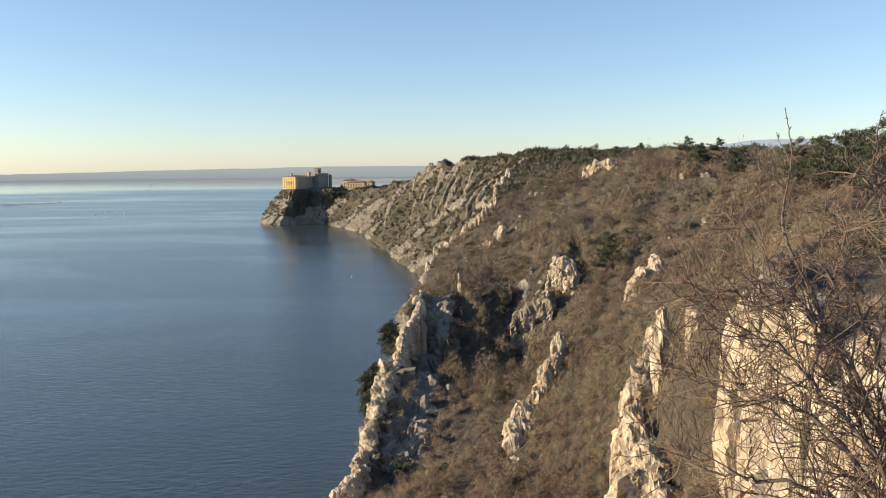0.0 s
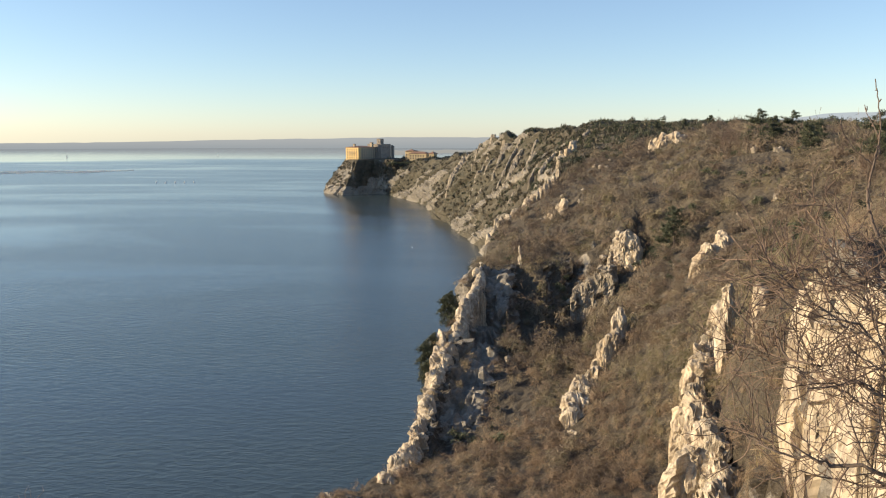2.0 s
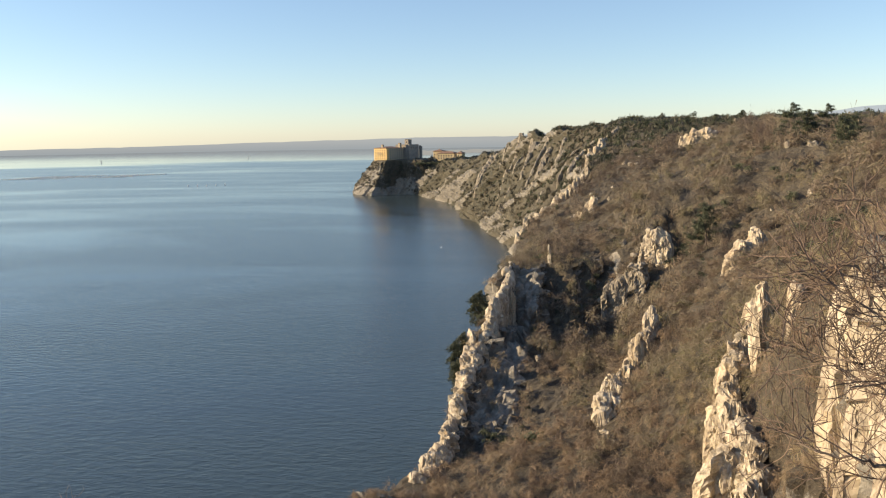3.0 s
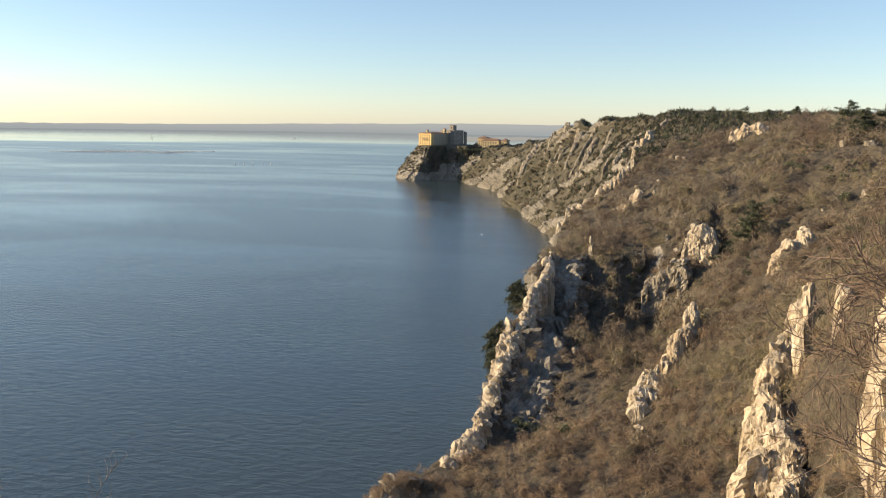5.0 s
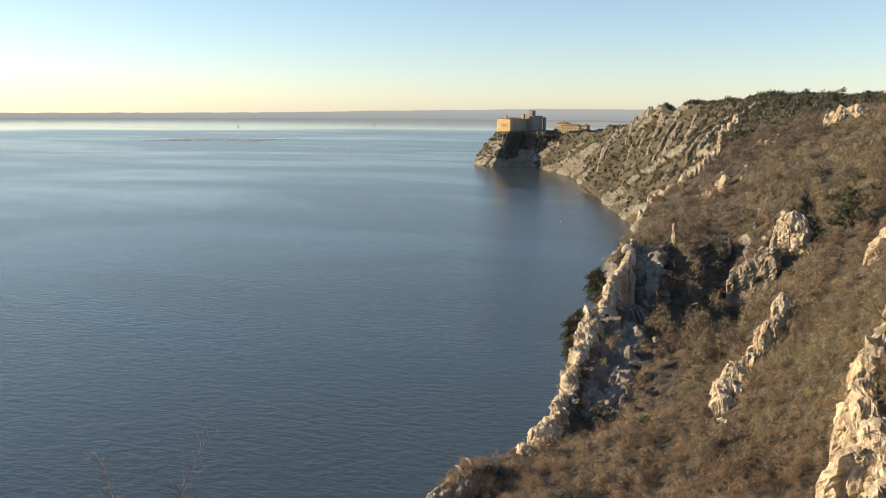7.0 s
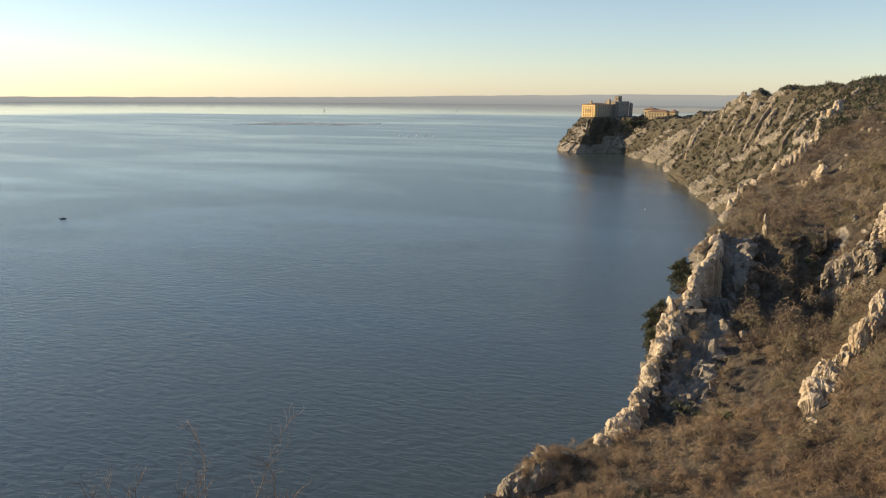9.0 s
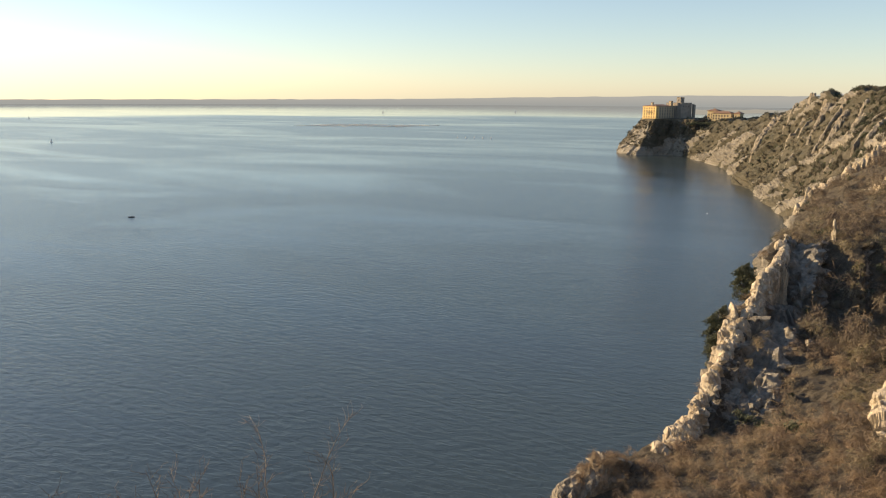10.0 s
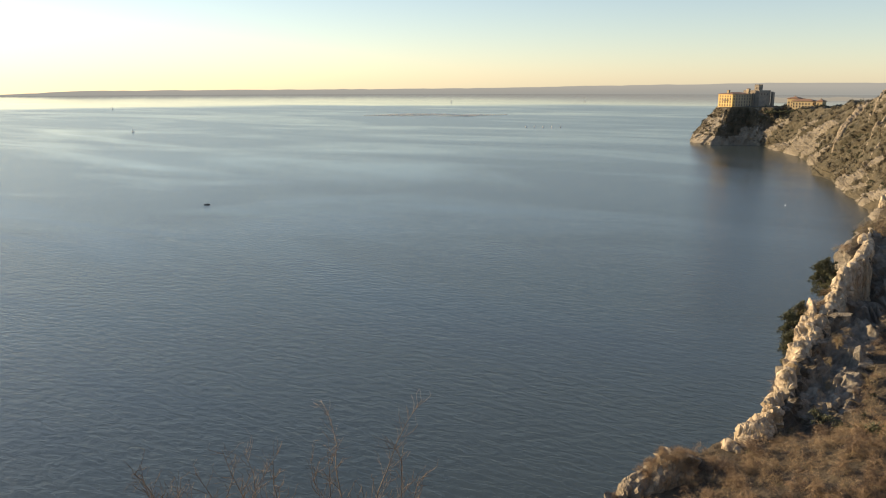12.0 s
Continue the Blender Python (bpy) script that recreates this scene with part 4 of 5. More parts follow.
def wander(start, way, length, r0, r1, steps, bend, lift, rng):
    """A crooked shoot: its points and radii."""
    p, d = [np.array(start, float)], np.array(way, float)
    d /= np.linalg.norm(d)
    for _ in range(steps):
        d = d + rng.normal(size=3) * bend + [0, 0, lift]
        d /= np.linalg.norm(d)
        p.append(p[-1] + d * length / steps)
    return np.array(p), np.linspace(r0, r1, steps + 1)


def shoots(points, radii, rng, depth, out, every, length, spread=0.9, lift=0.06, thick=0.55, start=0.15, fine=0.0036):
    """Side shoots along a branch, each with shoots of its own."""
    seg = np.linalg.norm(np.diff(points, axis=0), axis=1)
    L = np.concatenate([[0], np.cumsum(seg)])
    n = max(1, int(L[-1] / every))
    for s in np.linspace(start * L[-1], L[-1] * 0.98, n):
        q = np.array([np.interp(s, L, points[:, k]) for k in range(3)])
        r = float(np.interp(s, L, radii))
        i = min(np.searchsorted(L, s), len(points) - 1)
        t = points[i] - points[max(i - 1, 0)]
        t = t / (np.linalg.norm(t) + 1e-9)
        side = rng.normal(size=3)
        side -= t * side.dot(t)
        side /= np.linalg.norm(side) + 1e-9
        ln = length * rng.uniform(0.45, 1.2) * (1.1 - 0.5 * s / L[-1])
        pp, rr = wander(q, t * 0.75 + side * spread, ln, max(r * thick, fine), fine * 0.75 + 0.1 * r * thick, 5 if depth else 4, 0.16, lift, rng)
        out.append((depth, pp, rr))
        if depth:
            shoots(pp, rr, rng, depth - 1, out, every * 0.85, length * 0.48, spread, lift, thick, 0.15, fine * 0.75)


def bare_tree(name, label, base, trunk, boughs, rng, every, length, depth=2, group="", wobble=0.022, girth=1.0, fine=0.0036):
    """A leafless tree: trunk, each limb, the finer branches and twigs."""
    ob = tagged(new(name), label, "tree", group)
    ob.location = base
    b = np.array(base)
    v, f = tube(np.array(trunk[0]) - b, trunk[1], 9)
    child("trunk", mesh_of("trunk", v, f, BARK, True), ob)
    for pts_, radii, *reach in boughs:
        k = np.array(pts_, float)
        t = np.linspace(0, len(k) - 1, 5 * len(k))
        k = np.stack([np.interp(t, np.arange(len(k)), k[:, c]) for c in range(3)], -1)
        for _ in range(4):
            k[1:-1] = 0.25 * k[:-2] + 0.5 * k[1:-1] + 0.25 * k[2:]
        k[1:-1] += rng.normal(size=k[1:-1].shape) * (0.0012 if reach and reach[0] < 0.2 else wobble)
        r = girth * np.interp(np.linspace(0, 1, len(k)), np.linspace(0, 1, len(radii)), radii)
        v, f = tube(k - b, r, 7)
        limb = child("bough", mesh_of("bough", v, f, BARK, True), ob)
        out = []
        shoots(k, r, rng, depth, out, every, length * (reach[0] if reach else 1), start=0.32, fine=fine)
        v, f = joined([tube(p_ - b, r_, 3) for _, p_, r_ in out])
        child("branchwork", mesh_of("branchwork", v, f, TWIG, True), limb, "fine reddish-brown bare twigs")
    return ob


# the bare tree beside the viewpoint
T0 = [(2.75, 2.5, 69.6), (2.70, 2.8, 70.97), (2.74, 3.05, 71.8), (2.67, 3.3, 72.55)]
FORK = T0[-1]
BOUGHS = [
    ([FORK, (2.08, 3.46, 73.25), (1.61, 3.46, 73.5), (1.33, 3.56, 73.46), (1.17, 3.77, 73.56)], (0.034, 0.019, 0.013, 0.007, 0.003)),
    ([FORK, (2.04, 3.54, 73.67), (1.69, 3.62, 74.08), (1.38, 3.68, 74.27), (1.19, 3.77, 74.37)], (0.026, 0.012, 0.008, 0.006, 0.003)),
    ([FORK, (2.04, 3.78, 73.98), (1.92, 3.85, 74.30), (1.81, 3.90, 74.53), (1.78, 3.97, 74.69), (1.80, 3.96, 74.86), (1.81, 3.94, 74.99), (1.80, 3.92, 75.07), (1.78, 3.92, 75.17), (1.76, 3.93, 75.28)], (0.026, 0.017, 0.014, 0.011, 0.009, 0.0065, 0.0055, 0.0045, 0.0036, 0.003), 0.07),
    ([(1.80, 3.96, 74.86), (1.70, 3.95, 74.93), (1.61, 3.93, 75.05)], (0.005, 0.004, 0.002), 0.12),
    ([(1.82, 3.95, 74.91), (1.83, 4.00, 75.01), (1.79, 4.07, 75.13)], (0.005, 0.004, 0.002), 0.12),
    ([(1.83, 3.90, 75.05), (1.85, 3.86, 75.09), (1.86, 3.82, 75.13)], (0.004, 0.003, 0.002), 0.1),
    ([FORK, (2.10, 3.41, 74.61), (2.03, 3.45, 74.86), (1.95, 3.49, 74.95), (1.87, 3.54, 74.93)], (0.024, 0.012, 0.008, 0.006, 0.003), 0.5),
    ([FORK, (2.19, 3.47, 74.17), (2.10, 3.52, 74.65), (2.05, 3.55, 74.94), (2.04, 3.55, 75.10)], (0.022, 0.011, 0.008, 0.006, 0.003), 0.4),
    ([FORK, (2.26, 3.77, 73.95), (2.20, 3.93, 74.19), (2.14, 3.96, 74.52), (2.16, 3.95, 74.73)], (0.022, 0.012, 0.009, 0.006, 0.003), 0.6),
    ([FORK, (2.00, 3.70, 74.01), (1.78, 3.69, 74.34), (1.57, 3.79, 74.34), (1.37, 3.87, 74.32), (1.23, 3.91, 74.44)], (0.026, 0.014, 0.011, 0.009, 0.006, 0.003), 0.7),
    ([FORK, (1.89, 3.52, 73.72), (1.59, 3.67, 73.84), (1.38, 3.86, 73.94), (1.13, 4.05, 74.14)], (0.026, 0.014, 0.010, 0.007, 0.003), 0.8),
    ([FORK, (2.08, 3.77, 73.75), (1.92, 3.96, 74.00), (1.81, 4.12, 74.15), (1.73, 4.26, 74.39), (1.64, 4.30, 74.69)], (0.024, 0.013, 0.010, 0.008, 0.006, 0.003), 0.6),
    ([(2.00, 3.70, 74.05), (1.87, 3.76, 74.23), (1.65, 3.86, 74.53), (1.54, 3.91, 74.72)], (0.010, 0.009, 0.006, 0.003), 0.5),
    ([FORK, (2.01, 4.03, 74.20), (2.19, 4.05, 74.44), (2.18, 4.16, 74.65), (2.12, 4.19, 74.80)], (0.018, 0.010, 0.008, 0.006, 0.003), 0.5),
    ([FORK, (2.50, 3.70, 73.89), (2.36, 3.84, 74.35), (2.22, 3.94, 74.62), (2.16, 3.95, 74.85)], (0.022, 0.011, 0.008, 0.006, 0.003), 0.5),
    ([FORK, (2.14, 3.86, 73.39), (1.79, 4.02, 73.66), (1.41, 4.10, 73.8), (1.24, 4.18, 73.87)], (0.026, 0.012, 0.008, 0.005, 0.003)),
    ([FORK, (2.40, 3.60, 73.2), (2.15, 3.75, 73.9), (1.95, 3.85, 74.15), (1.80, 3.95, 74.45)], (0.022, 0.010, 0.007, 0.005, 0.003), 0.7),
    ([FORK, (2.55, 3.75, 73.5), (2.45, 4.0, 74.0), (2.25, 4.2, 74.3), (2.05, 4.3, 74.5)], (0.022, 0.010, 0.007, 0.005, 0.003), 0.7),
]
bare_tree("bare_tree", "leafless spreading tree with knotty twigs on the cliff edge", (2.75, 2.5, height(2.75, 2.5) - 0.1), (T0, (0.10, 0.085, 0.07, 0.055)), BOUGHS, np.random.default_rng(3), 0.082, 0.56, girth=0.75)


def bare_bush(base, tall, seed, label):
    r = np.random.default_rng(seed)
    b = np.array(base, float)
    ob = tagged(new("bare_bush"), label, "bush", "bare bushes below the viewpoint")
    ob.location = base
    for k in range(5):
        p_, rr = wander(b * 0, (r.normal() * 0.38, r.normal() * 0.38, 1), tall * (1.0 if k == 0 else r.uniform(0.72, 0.97)), 0.013, 0.003, 10, 0.16, 0.05, r)
        stem = child("stem", mesh_of("stem", *tube(p_, rr, 5), STALK, True), ob)
        out = []
        shoots(p_, rr, r, 1, out, 0.12, 0.42, 0.95, 0.10, 0.5, 0.3, 0.0032)
        child("branchwork", mesh_of("branchwork", *joined([tube(a_, c_, 4) for _, a_, c_ in out]), STALK, True), stem)
    return ob


for i, (x, y, z) in enumerate([(-5.39, 5.67, 71.64), (-5.49, 6.24, 71.35), (-5.96, 5.1, 71.18), (-6.65, 5.06, 71.14), (-6.47, 4.47, 71.11), (-7.15, 4.37, 70.89), (-5.7, 5.37, 71.08), (-5.14, 6.52, 70.45), (-5.51, 5.56, 70.91), (-6.5, 5.25, 70.64), (-6.57, 4.34, 70.84)]):
    g = height(x, y) - 0.1
    bare_bush((x, y, g), max(z - g, 0.6) + 0.05, 20 + i, "leafless bush with thin forked twigs above the sea")


def pine(seed, tall, label):
    """A black pine: trunk, boughs and a crown of needle tufts in uneven layers."""
    r = np.random.default_rng(seed)
    ob = tagged(new("pine_tree"), label, "tree", "pines along the cliff top")
    p_, rr = wander((0, 0, -0.3), (0.05 * r.normal(), 0.05 * r.normal(), 1), tall, 0.16, 0.03, 9, 0.05, 0.05, r)
    child("trunk", mesh_of("trunk", *tube(p_, rr, 7), BARK, True), ob)
    boughs, tufts, tone, at = [], [], [], 0
    for i in range(36):
        h = r.uniform(0.14, 1.0)
        q = np.array([np.interp(h, np.linspace(0, 1, 10), p_[:, c]) for c in range(3)])
        a = r.random() * 6.283
        ln = tall * (0.16 + 0.26 * (1 - h) ** 0.7) * r.uniform(0.6, 1.15)
        lp, lr = wander(q, (math.cos(a), math.sin(a), 0.25), ln, 0.05, 0.012, 5, 0.12, 0.04, r)
        boughs.append(tube(lp, lr, 4))
        for s in range(2, 6):
            for _ in range(2):
                v, f = clump(17, 0.6, 0.34, 0.40, 0.042, r, 0.5, 0.2)
                tufts.append((v + lp[s] + r.normal(size=3) * [0.28, 0.28, 0.1], f))
                tone.append(np.full(len(v), r.random()))
    child("limb_frame", mesh_of("limb_frame", *joined(boughs), BARK, True), ob)
    v, f = joined(tufts)
    child("crown", mesh_of("crown", v, f, NEEDLES, False, tone=np.concatenate(tone)), ob, "dark green needle tufts")
    return ob


kinds = [pine(31, 8.0, "tall dark green pine on the cliff top"), pine(32, 6.8, "broad dark green pine above brown scrub"), pine(33, 5.6, "squat bushy green pine on the slope")]
r = np.random.default_rng(5)
spots = [(61.0, 190.5, 0, 1.15), (69.7, 192.8, 0, 1.05), (74.5, 196, 1, 1.0), (66, 194, 1, 1.0), (62.4, 136.4, 0, 1.1), (64.8, 130, 1, 1.3), (62.8, 124, 0, 1.15), (60.8, 112, 1, 1.4), (58.6, 104.7, 0, 1.35), (63, 105, 1, 1.2), (67, 118, 0, 1.1),
         (72, 150, 1, 0.9), (66, 170, 2, 1.2), (30.6, 161.6, 2, 0.8), (34.6, 156, 1, 1.25), (32.8, 158, 0, 0.85), (70, 178, 1, 1.0), (56, 96, 0, 1.0), (62, 88, 1, 1.0), (70, 128, 0, 1.2),
         (62, 305, 2, 0.8), (67, 345, 1, 0.8), (58, 352, 1, 0.7), (72, 360, 0, 0.7), (50, 372, 1, 0.6), (44, 385, 2, 0.9), (39, 398, 2, 0.8), (54, 380, 2, 0.9), (80, 350, 1, 0.7), (88, 340, 2, 0.9)]
used = set()
for x, y, k, s in spots:
    m = Matrix.LocRotScale((x, y, height(x, y)), Euler((0, 0, r.random() * 6.28)), None)
    if k in used:
        ob = copy_thing(kinds[k], m)
    else:
        ob = kinds[k]
        ob.matrix_basis = m
        used.add(k)
    ob.scale = (s, s, s)

# small trees that lean out from the sea cliff
for x, y, z, s in [(-9.4, 151, 36.0, 1.25), (-9.0, 154, 37.5, 1.0), (-11.4, 133.5, 30.5, 1.35), (-11.2, 129.5, 29.0, 1.15), (-11.0, 137, 33.0, 1.0)]:
    ob = copy_thing(kinds[2], Matrix.LocRotScale((x, y, z), Euler((radians(4), radians(-34), 0)), None))
    ob.scale = (s * 1.1, s * 1.1, s)
    tagged(ob, "small wind-bent pine clinging to the sea cliff", "tree", "pines on the sea cliff")

# leafless tree on the skyline
for x, y, tall, seed in [(57.5, 200, 9.0, 41), (60.0, 203, 7.8, 42), (55.5, 198.5, 6.8, 43), (58.5, 140, 4.6, 44), (54, 118, 4.2, 45), (66, 152, 5.0, 46)]:
    q = np.random.default_rng(seed)
    g = height(x, y)
    base = np.array((x, y, g - 0.2))
    tp, tr = wander(base, (0, 0, 1), tall * 0.3, 0.12, 0.09, 4, 0.05, 0.1, q)
    arms = []
    for k in range(7):
        a = q.random() * 6.28
        lp, lr = wander(tp[-1], (0.6 * math.cos(a), 0.6 * math.sin(a), 1), tall * 0.7 * q.uniform(0.8, 1.05), 0.06, 0.012, 6, 0.1, 0.05, q)
        arms.append((lp, tuple(lr)))
    bare_tree("bare_tree", "leafless brown tree on the skyline", tuple(base), (tp, tr), arms, q, 0.3, 1.5, 1, fine=0.016)


# ---- the castle and its neighbours ----
def box(bm, x0, x1, y0, y1, z0, z1):
    v = [bm.verts.new(c) for c in ((x0, y0, z0), (x1, y0, z0), (x1, y1, z0), (x0, y1, z0), (x0, y0, z1), (x1, y0, z1), (x1, y1, z1), (x0, y1, z1))]
    for q in ((3, 2, 1, 0), (4, 5, 6, 7), (0, 1, 5, 4), (1, 2, 6, 5), (2, 3, 7, 6), (3, 0, 4, 7)):
        bm.faces.new([v[k] for k in q])


def solid(name, dims, material, parent, label="", bevel=0.0):
    bm = bmesh.new()
    box(bm, *dims)
    if bevel:
        bmesh.ops.bevel(bm, geom=bm.edges[:], offset=bevel, segments=1, affect="EDGES")
    return part(name, bm, material, parent, label)


def hip_roof(name, x0, x1, y0, y1, z, rise, parent, over=0.6):
    bm = bmesh.new()
    x0, x1, y0, y1 = x0 - over, x1 + over, y0 - over, y1 + over
    w, l = x1 - x0, y1 - y0
    i = min(w, l) / 2
    low = [bm.verts.new(c) for c in ((x0, y0, z), (x1, y0, z), (x1, y1, z), (x0, y1, z))]
    eav = [bm.verts.new(c) for c in ((x0, y0, z + 0.35), (x1, y0, z + 0.35), (x1, y1, z + 0.35), (x0, y1, z + 0.35))]
    if l >= w:
        a, b = bm.verts.new((x0 + i, y0 + i, z + rise)), bm.verts.new((x0 + i, y1 - i + 0.01, z + rise))
        tops_ = [(0, 1, [a]), (1, 2, [b, a]), (2, 3, [b]), (3, 0, [a, b])]
    else:
        a, b = bm.verts.new((x0 + i, y0 + i, z + rise)), bm.verts.new((x1 - i + 0.01, y0 + i, z + rise))
        tops_ = [(0, 1, [b, a]), (1, 2, [b]), (2, 3, [a, b]), (3, 0, [a])]
    for p0, p1, more in tops_:
        bm.faces.new([eav[p0], eav[p1], *more])
        bm.faces.new([low[p0], low[p1], eav[p1], eav[p0]])
    bm.faces.new(low[::-1])
    return part(name, bm, ROOFTILE, parent, "weathered clay-tile roof")


def window(parent, x, y, z, w, h, face):
    """A window in the face towards -y ('f') or +x ('r'): recessed-looking dark pane in a pale surround."""
    bm = bmesh.new()
    t, d = 0.22, 0.16
    if face == "f":
        for q in ((x - w / 2 - t, x - w / 2, y - d, y + 0.1, z - t, z + h + t), (x + w / 2, x + w / 2 + t, y - d, y + 0.1, z - t, z + h + t), (x - w / 2, x + w / 2, y - d, y + 0.1, z + h, z + h + t), (x - w / 2, x + w / 2, y - d * 1.6, y + 0.1, z - t, z)):
            box(bm, *q)
        pane = (x - w / 2, x + w / 2, y - 0.05, y + 0.1, z, z + h)
    else:
        for q in ((x - 0.1, x + d, y - w / 2 - t, y - w / 2, z - t, z + h + t), (x - 0.1, x + d, y + w / 2, y + w / 2 + t, z - t, z + h + t), (x - 0.1, x + d, y - w / 2, y + w / 2, z + h, z + h + t), (x - 0.1, x + d * 1.6, y - w / 2, y + w / 2, z - t, z)):
            box(bm, *q)
        pane = (x - 0.1, x + 0.05, y - w / 2, y + w / 2, z, z + h)
    ob = part("window", bm, GREYSTONE, parent)
    solid("pane", pane, DARKGLASS, ob)


castle = tagged(new("castle"), "old castle with ochre front and grey tower on the headland", "castle")
castle.matrix_basis = pose(-189.5, 976, 45, 0, 0, -30)
solid("wall", (-21.6, -0.05, 0, 5.0, -0.5, 15), OCHRE, castle, "ochre plastered palace front", 0.05)
# Darker plaster than the front: the wing's shade is put into the colour.
solid("wall", (-21.55, 0, 5.02, 34, -0.5, 15), BEIGE, castle, "beige palace wing, its shade put into the plaster colour", 0.05)
solid("plinth", (-21.8, 0.2, -0.3, 34, -16, -0.52), GREYSTONE, castle, "grey masonry base", 0.1)
hip_roof("roof", -21.6, 0, 0, 34, 15, 2.4, castle)
for row, z in enumerate((0.9, 4.5, 8.3, 12.0)):
    for k in range(5):
        window(castle, -18.6 + k * 3.9, 0, z, 1.2, 2.1 if row < 3 else 1.3, "f")
    for k in range(7):
        window(castle, 0, 3.0 + k * 4.6, z, 1.2, 2.1 if row < 3 else 1.3, "r")
bm = bmesh.new()
box(bm, -15.2, -6.4, -1.3, -0.02, 7.4, 7.7)
box(bm, -15.2, -6.4, -1.35, -1.2, 7.7, 8.6)
part("balcony", bm, GREYSTONE, castle, "stone balcony")
solid("wall", (-21, 2, 34.05, 35.95, -8, 16), GREYSTONE, castle, "grey masonry wing", 0.1)
solid("wall", (-15, 9, 36, 56.2, -10, 19.5), GREYSTONE, castle, "grey masonry keep", 0.1)
tower = solid("tower", (-2.2, 4.2, 40, 47, 19.5, 25.6), GREYSTONE, castle, "square grey stone tower")
for k in range(4):
    solid("merlon", (-2.2 + k * 1.75, -1.1 + k * 1.75, 40, 40.8, 25.6, 26.6), GREYSTONE, tower)
    solid("merlon", (3.4, 4.2, 40.9 + k * 1.6, 41.9 + k * 1.6, 25.6, 26.6), GREYSTONE, tower)
window(castle, 1.0, 40, 21.6, 1.0, 1.8, "f")
window(castle, 4.2, 43.5, 21.6, 1.0, 1.8, "r")
for k in range(3):
    window(castle, 9, 40 + k * 5, 14, 1.1, 1.8, "r")
solid("turret", (9.2, 12.2, 56.4, 60, -10, 17), GREYSTONE, castle, "square corner turret", 0.1)
for k in range(2):
    solid("merlon", (9.2 + k * 1.9, 10.3 + k * 1.9, 56.4, 57.2, 17, 18), GREYSTONE, castle)
solid("turret", (-12, -9.4, 3.5, 6, 16, 19.4), BEIGE, castle, "small roof turret", 0.08)
hip_roof("roof", -12, -9.4, 3.5, 6, 19.4, 0.6, castle, 0.2)
solid("turret", (-4.0, -0.6, 28, 31.4, 15.5, 21.2), BEIGE, castle, "small roof turret", 0.08)
hip_roof("roof", -4.0, -0.6, 28, 31.4, 21.2, 0.6, castle, 0.2)
solid("buttress", (-4.0, -1.5, -2.4, -0.32, -16, -0.6), GREYSTONE, castle, "tall masonry buttress", 0.2)


def villa(x, y, z, w, d, h, turn, label):
    ob = tagged(new("villa"), label, "house", "houses beside the castle")
    ob.matrix_basis = pose(x, y, z, 0, 0, turn)
    solid("wall", (-w / 2, w / 2, 0, d, -5, h), PALEOCHRE, ob, "pale ochre plastered walls", 0.1)
    hip_roof("roof", -w / 2, w / 2, 0, d, h, 2.6, ob, 0.9)
    for z_ in (0.9, 4.2):
        for k in range(int(w / 3.6)):
            window(ob, -w / 2 + 2 + k * 3.6, 0, z_, 1.1, 1.8, "f")
        for k in range(int(d / 4)):
            window(ob, w / 2, 2 + k * 4, z_, 1.1, 1.8, "r")
    solid("chimney", (-1, 0, d / 2, d / 2 + 1, h + 1, h + 3.6), GREYSTONE, ob)
    return ob


villa(-113, 985, 44.5, 24, 12, 8, -18, "long ochre villa with a clay-tile roof among trees")
villa(-94, 975, 44.5, 7, 10, 8, -18, "small ochre villa with a low hipped roof")
villa(-125, 998, 45.5, 13, 12, 9.5, -18, "ochre villa with a brown roof behind the trees")


# ---- on the water ----
def hull(name, length, beam, free, material, parent):
    bm = bmesh.new()
    rings = []
    for t in np.linspace(0, 1, 9):
        w = beam / 2 * math.sin(math.pi * min(1, 0.22 + t * 0.78) ** 1.0) ** 0.6 if t < 1 else 0.03
        x = (t - 0.5) * length
        lift = free * (0.9 + 0.35 * t * t)
        rings.append([bm.verts.new(c) for c in ((x, -w, lift), (x, -w * 0.75, -0.15), (x, 0, -0.3), (x, w * 0.75, -0.15), (x, w, lift))])
    for a_, b_ in zip(rings, rings[1:]):
        for k in range(4):
            bm.faces.new((a_[k], a_[k + 1], b_[k + 1], b_[k]))
        bm.faces.new((a_[4], a_[0], b_[0], b_[4]))
    bm.faces.new(rings[0])
    bm.faces.new(rings[-1][::-1])
    return part(name, bm, material, parent)


boat = tagged(new("motor_boat"), "small dark open boat lying on the calm sea", "boat")
boat.matrix_basis = pose(-371, 321, 0, 0, 0, 40) @ Matrix.Diagonal((0.75, 0.75, 0.75, 1))
hull("hull", 4.6, 1.7, 0.55, DARKHULL, boat)
solid("console", (-0.4, 0.3, -0.35, 0.35, 0.5, 1.25), DARKHULL, boat, "", 0.05)
solid("engine", (-2.6, -2.25, -0.2, 0.2, 0.1, 1.0), DARKHULL, boat, "", 0.05)


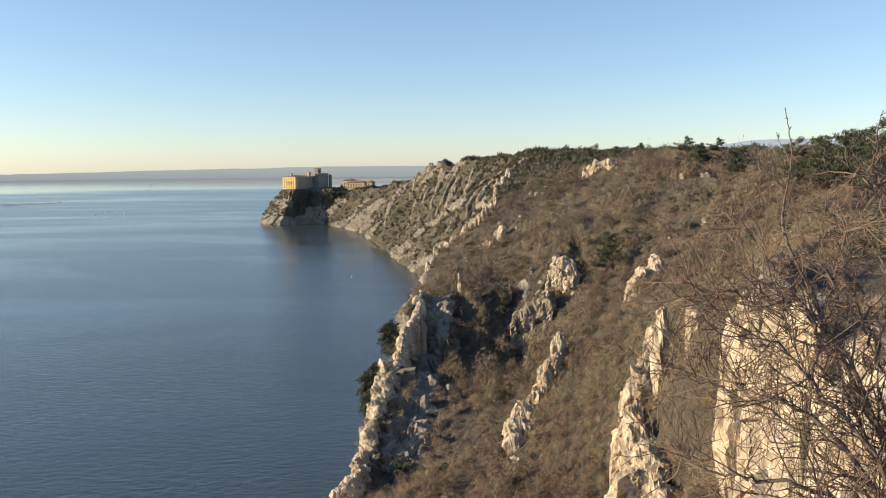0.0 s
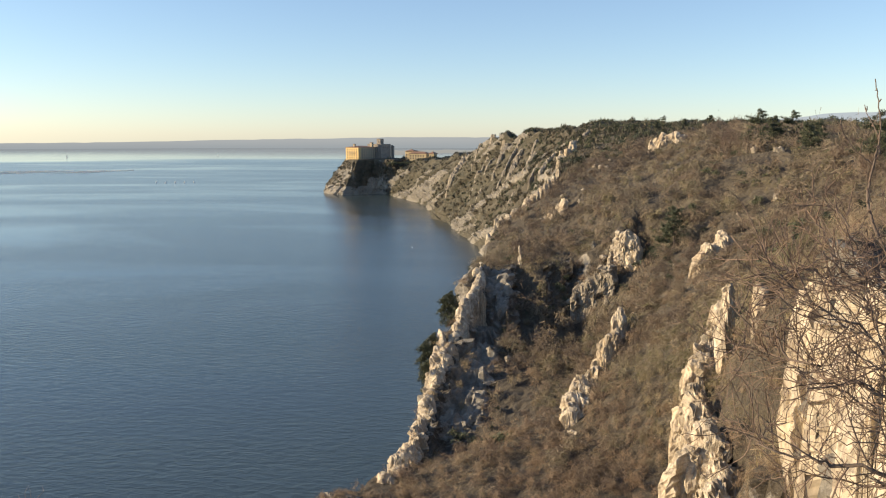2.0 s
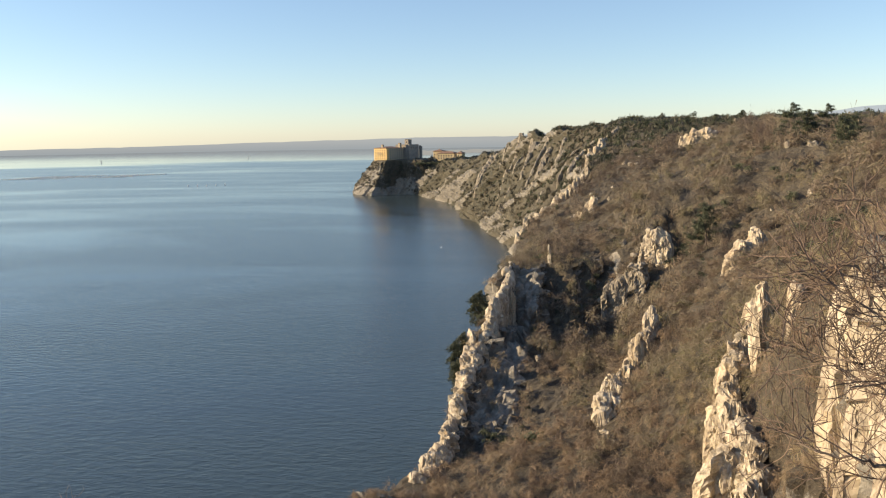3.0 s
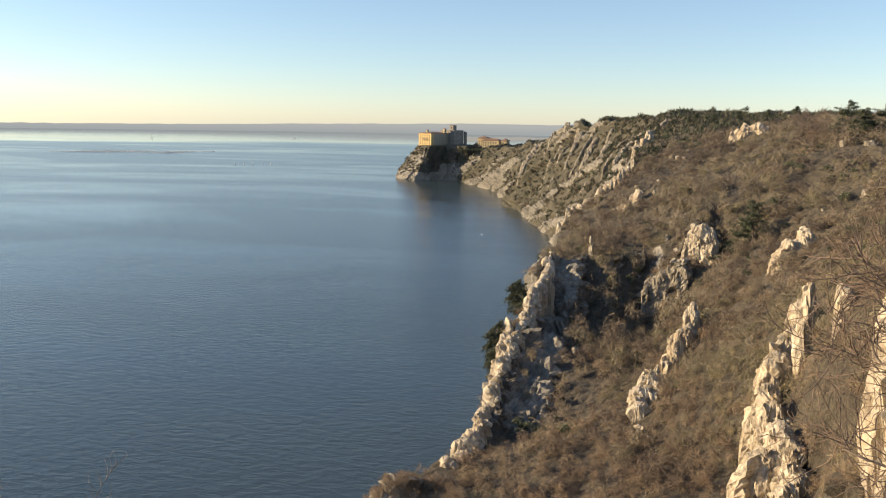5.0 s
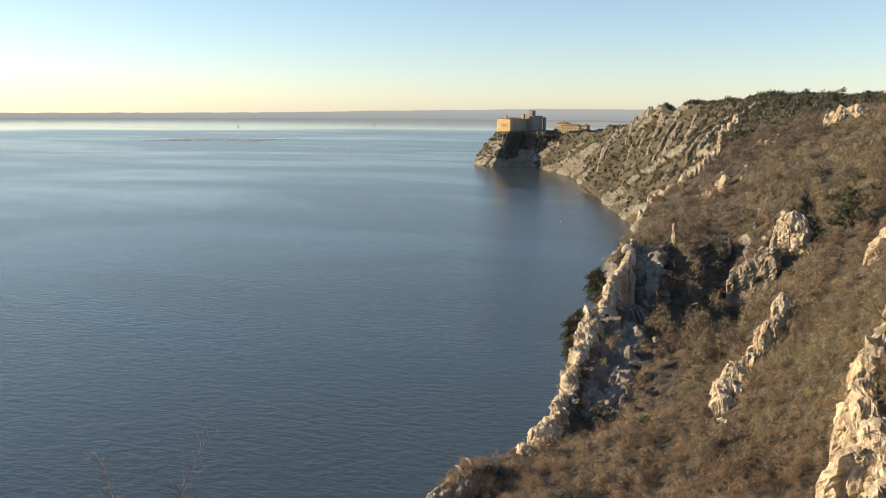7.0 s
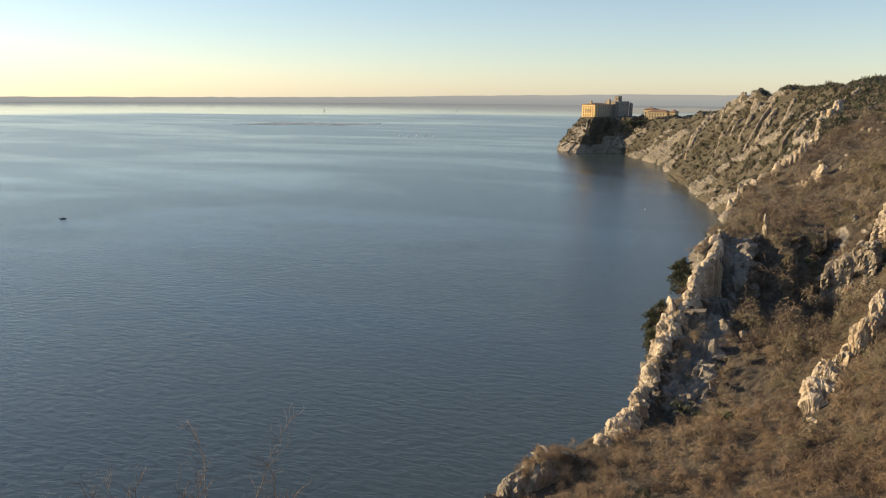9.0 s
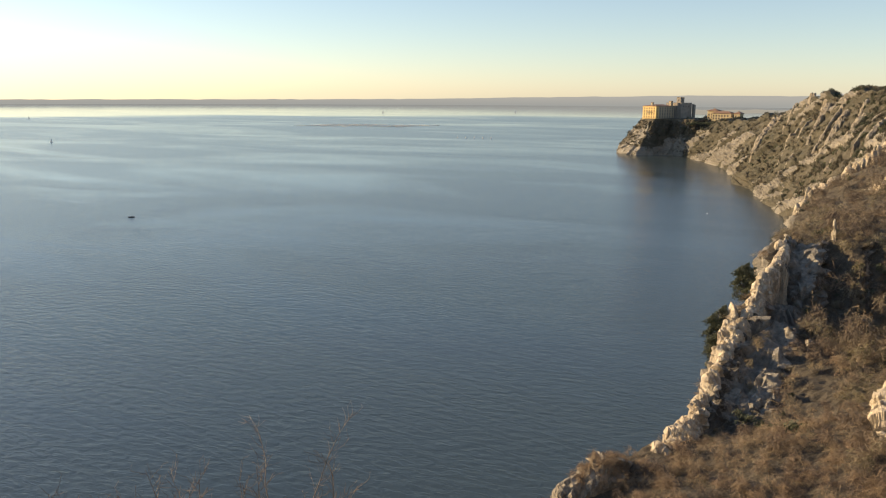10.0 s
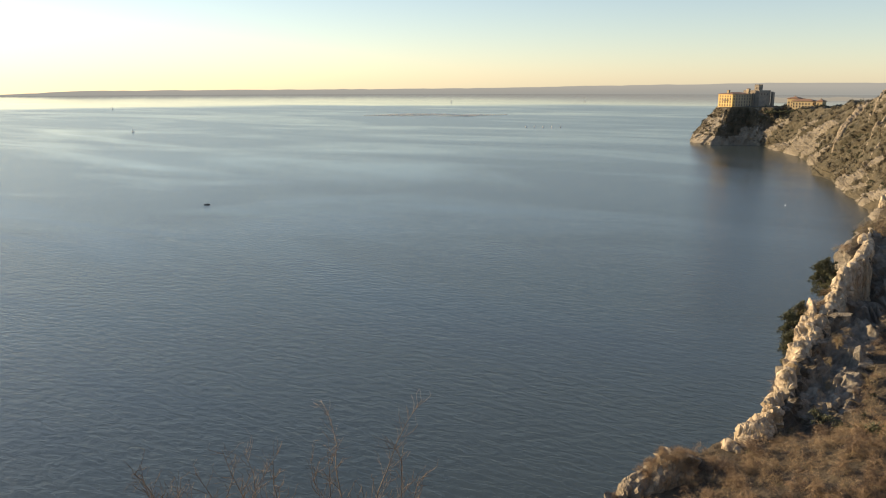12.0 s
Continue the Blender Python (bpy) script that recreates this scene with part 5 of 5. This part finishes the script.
def sail_boat(x, y, turn, s, label):
    ob = tagged(new("sailing_boat"), label, "boat", "sailing boats on the gulf")
    ob.matrix_basis = pose(x, y, 0, 0, 0, turn) @ Matrix.Diagonal((s, s, s, 1))
    hull("hull", 9, 2.8, 1.0, WHITE, ob)
    solid("cabin", (-1.5, 1.6, -0.8, 0.8, 0.95, 1.6), WHITE, ob, "", 0.1)
    child("mast", mesh_of("mast", *tube([(0.8, 0, 0.9), (0.8, 0, 6), (0.8, 0, 11.5)], [0.09, 0.08, 0.05], 6), WHITE, True), ob)
    bm = bmesh.new()
    q = [[bm.verts.new((0.7 - 3.6 * u * (1 - v), 0.35 * math.sin(math.pi * u) * (1 - v) + o, 2.0 + 9.0 * v)) for u in np.linspace(0, 1, 6)] for o in (0, 0.05) for v in np.linspace(0, 0.97, 7)]
    for a_ in (0, 7):
        for i in range(6):
            for k in range(5):
                bm.faces.new((q[a_ + i][k], q[a_ + i][k + 1], q[a_ + i + 1][k + 1], q[a_ + i + 1][k]))
    part("sail", bm, WHITE, ob, "white mainsail")
    return ob


sail_boat(-1024, 752, 60, 0.55, "white sailing boat far out on the gulf")
sail_boat(-1934, 1360, 30, 0.7, "tiny pale sailing boat near the far shore")
sail_boat(-1120, 2900, 80, 1.0, "tiny white sailing boat on the bright far water")
sail_boat(-1500, 2500, 75, 1.0, "distant white sailing boat in the haze")

# mussel farm: long lines of floats
q = np.random.default_rng(9)
bm = bmesh.new()
for row in range(9):
    if row == 5:
        continue
    cx, cy = -1070 + row * 27, 1396 + row * 9
    for k in range(24):
        x, y = cx + k * 1.6 + 5 * math.sin(k * 0.3 + row), cy + k * 6.0 + q.random() * 2
        m = Matrix.LocRotScale((x, y, 0.6), Euler((0, 0, q.random() * 3)), (2.4, 1.7, 0.9))
        bmesh.ops.create_icosphere(bm, subdivisions=1, radius=1.0, matrix=m)
farm = part("mussel_farm", bm, BUOY, None)
tagged(farm, "rows of pale floats of a mussel farm", "floats", kind="stuff")


def float_mark(x, y, size, material, label):
    ob = tagged(new("buoy"), label, "buoy", "buoys on the water")
    ob.location = (x, y, 0)
    bm = bmesh.new()
    bmesh.ops.create_uvsphere(bm, u_segments=12, v_segments=8, radius=size, matrix=Matrix.Translation((0, 0, size * 0.3)))
    part("float", bm, material, ob)
    child("pole", mesh_of("pole", *tube([(0, 0, size), (0, 0, size * 3.2)], [size * 0.14, size * 0.1], 6), material, True), ob)


float_mark(-62, 505, 0.3, WHITE, "white mooring buoy in the quiet bay")
for k in range(5):
    float_mark(-560 + k * 14, 1180 + k * 4, 1.1, BUOY, "dark net float riding on the sea")
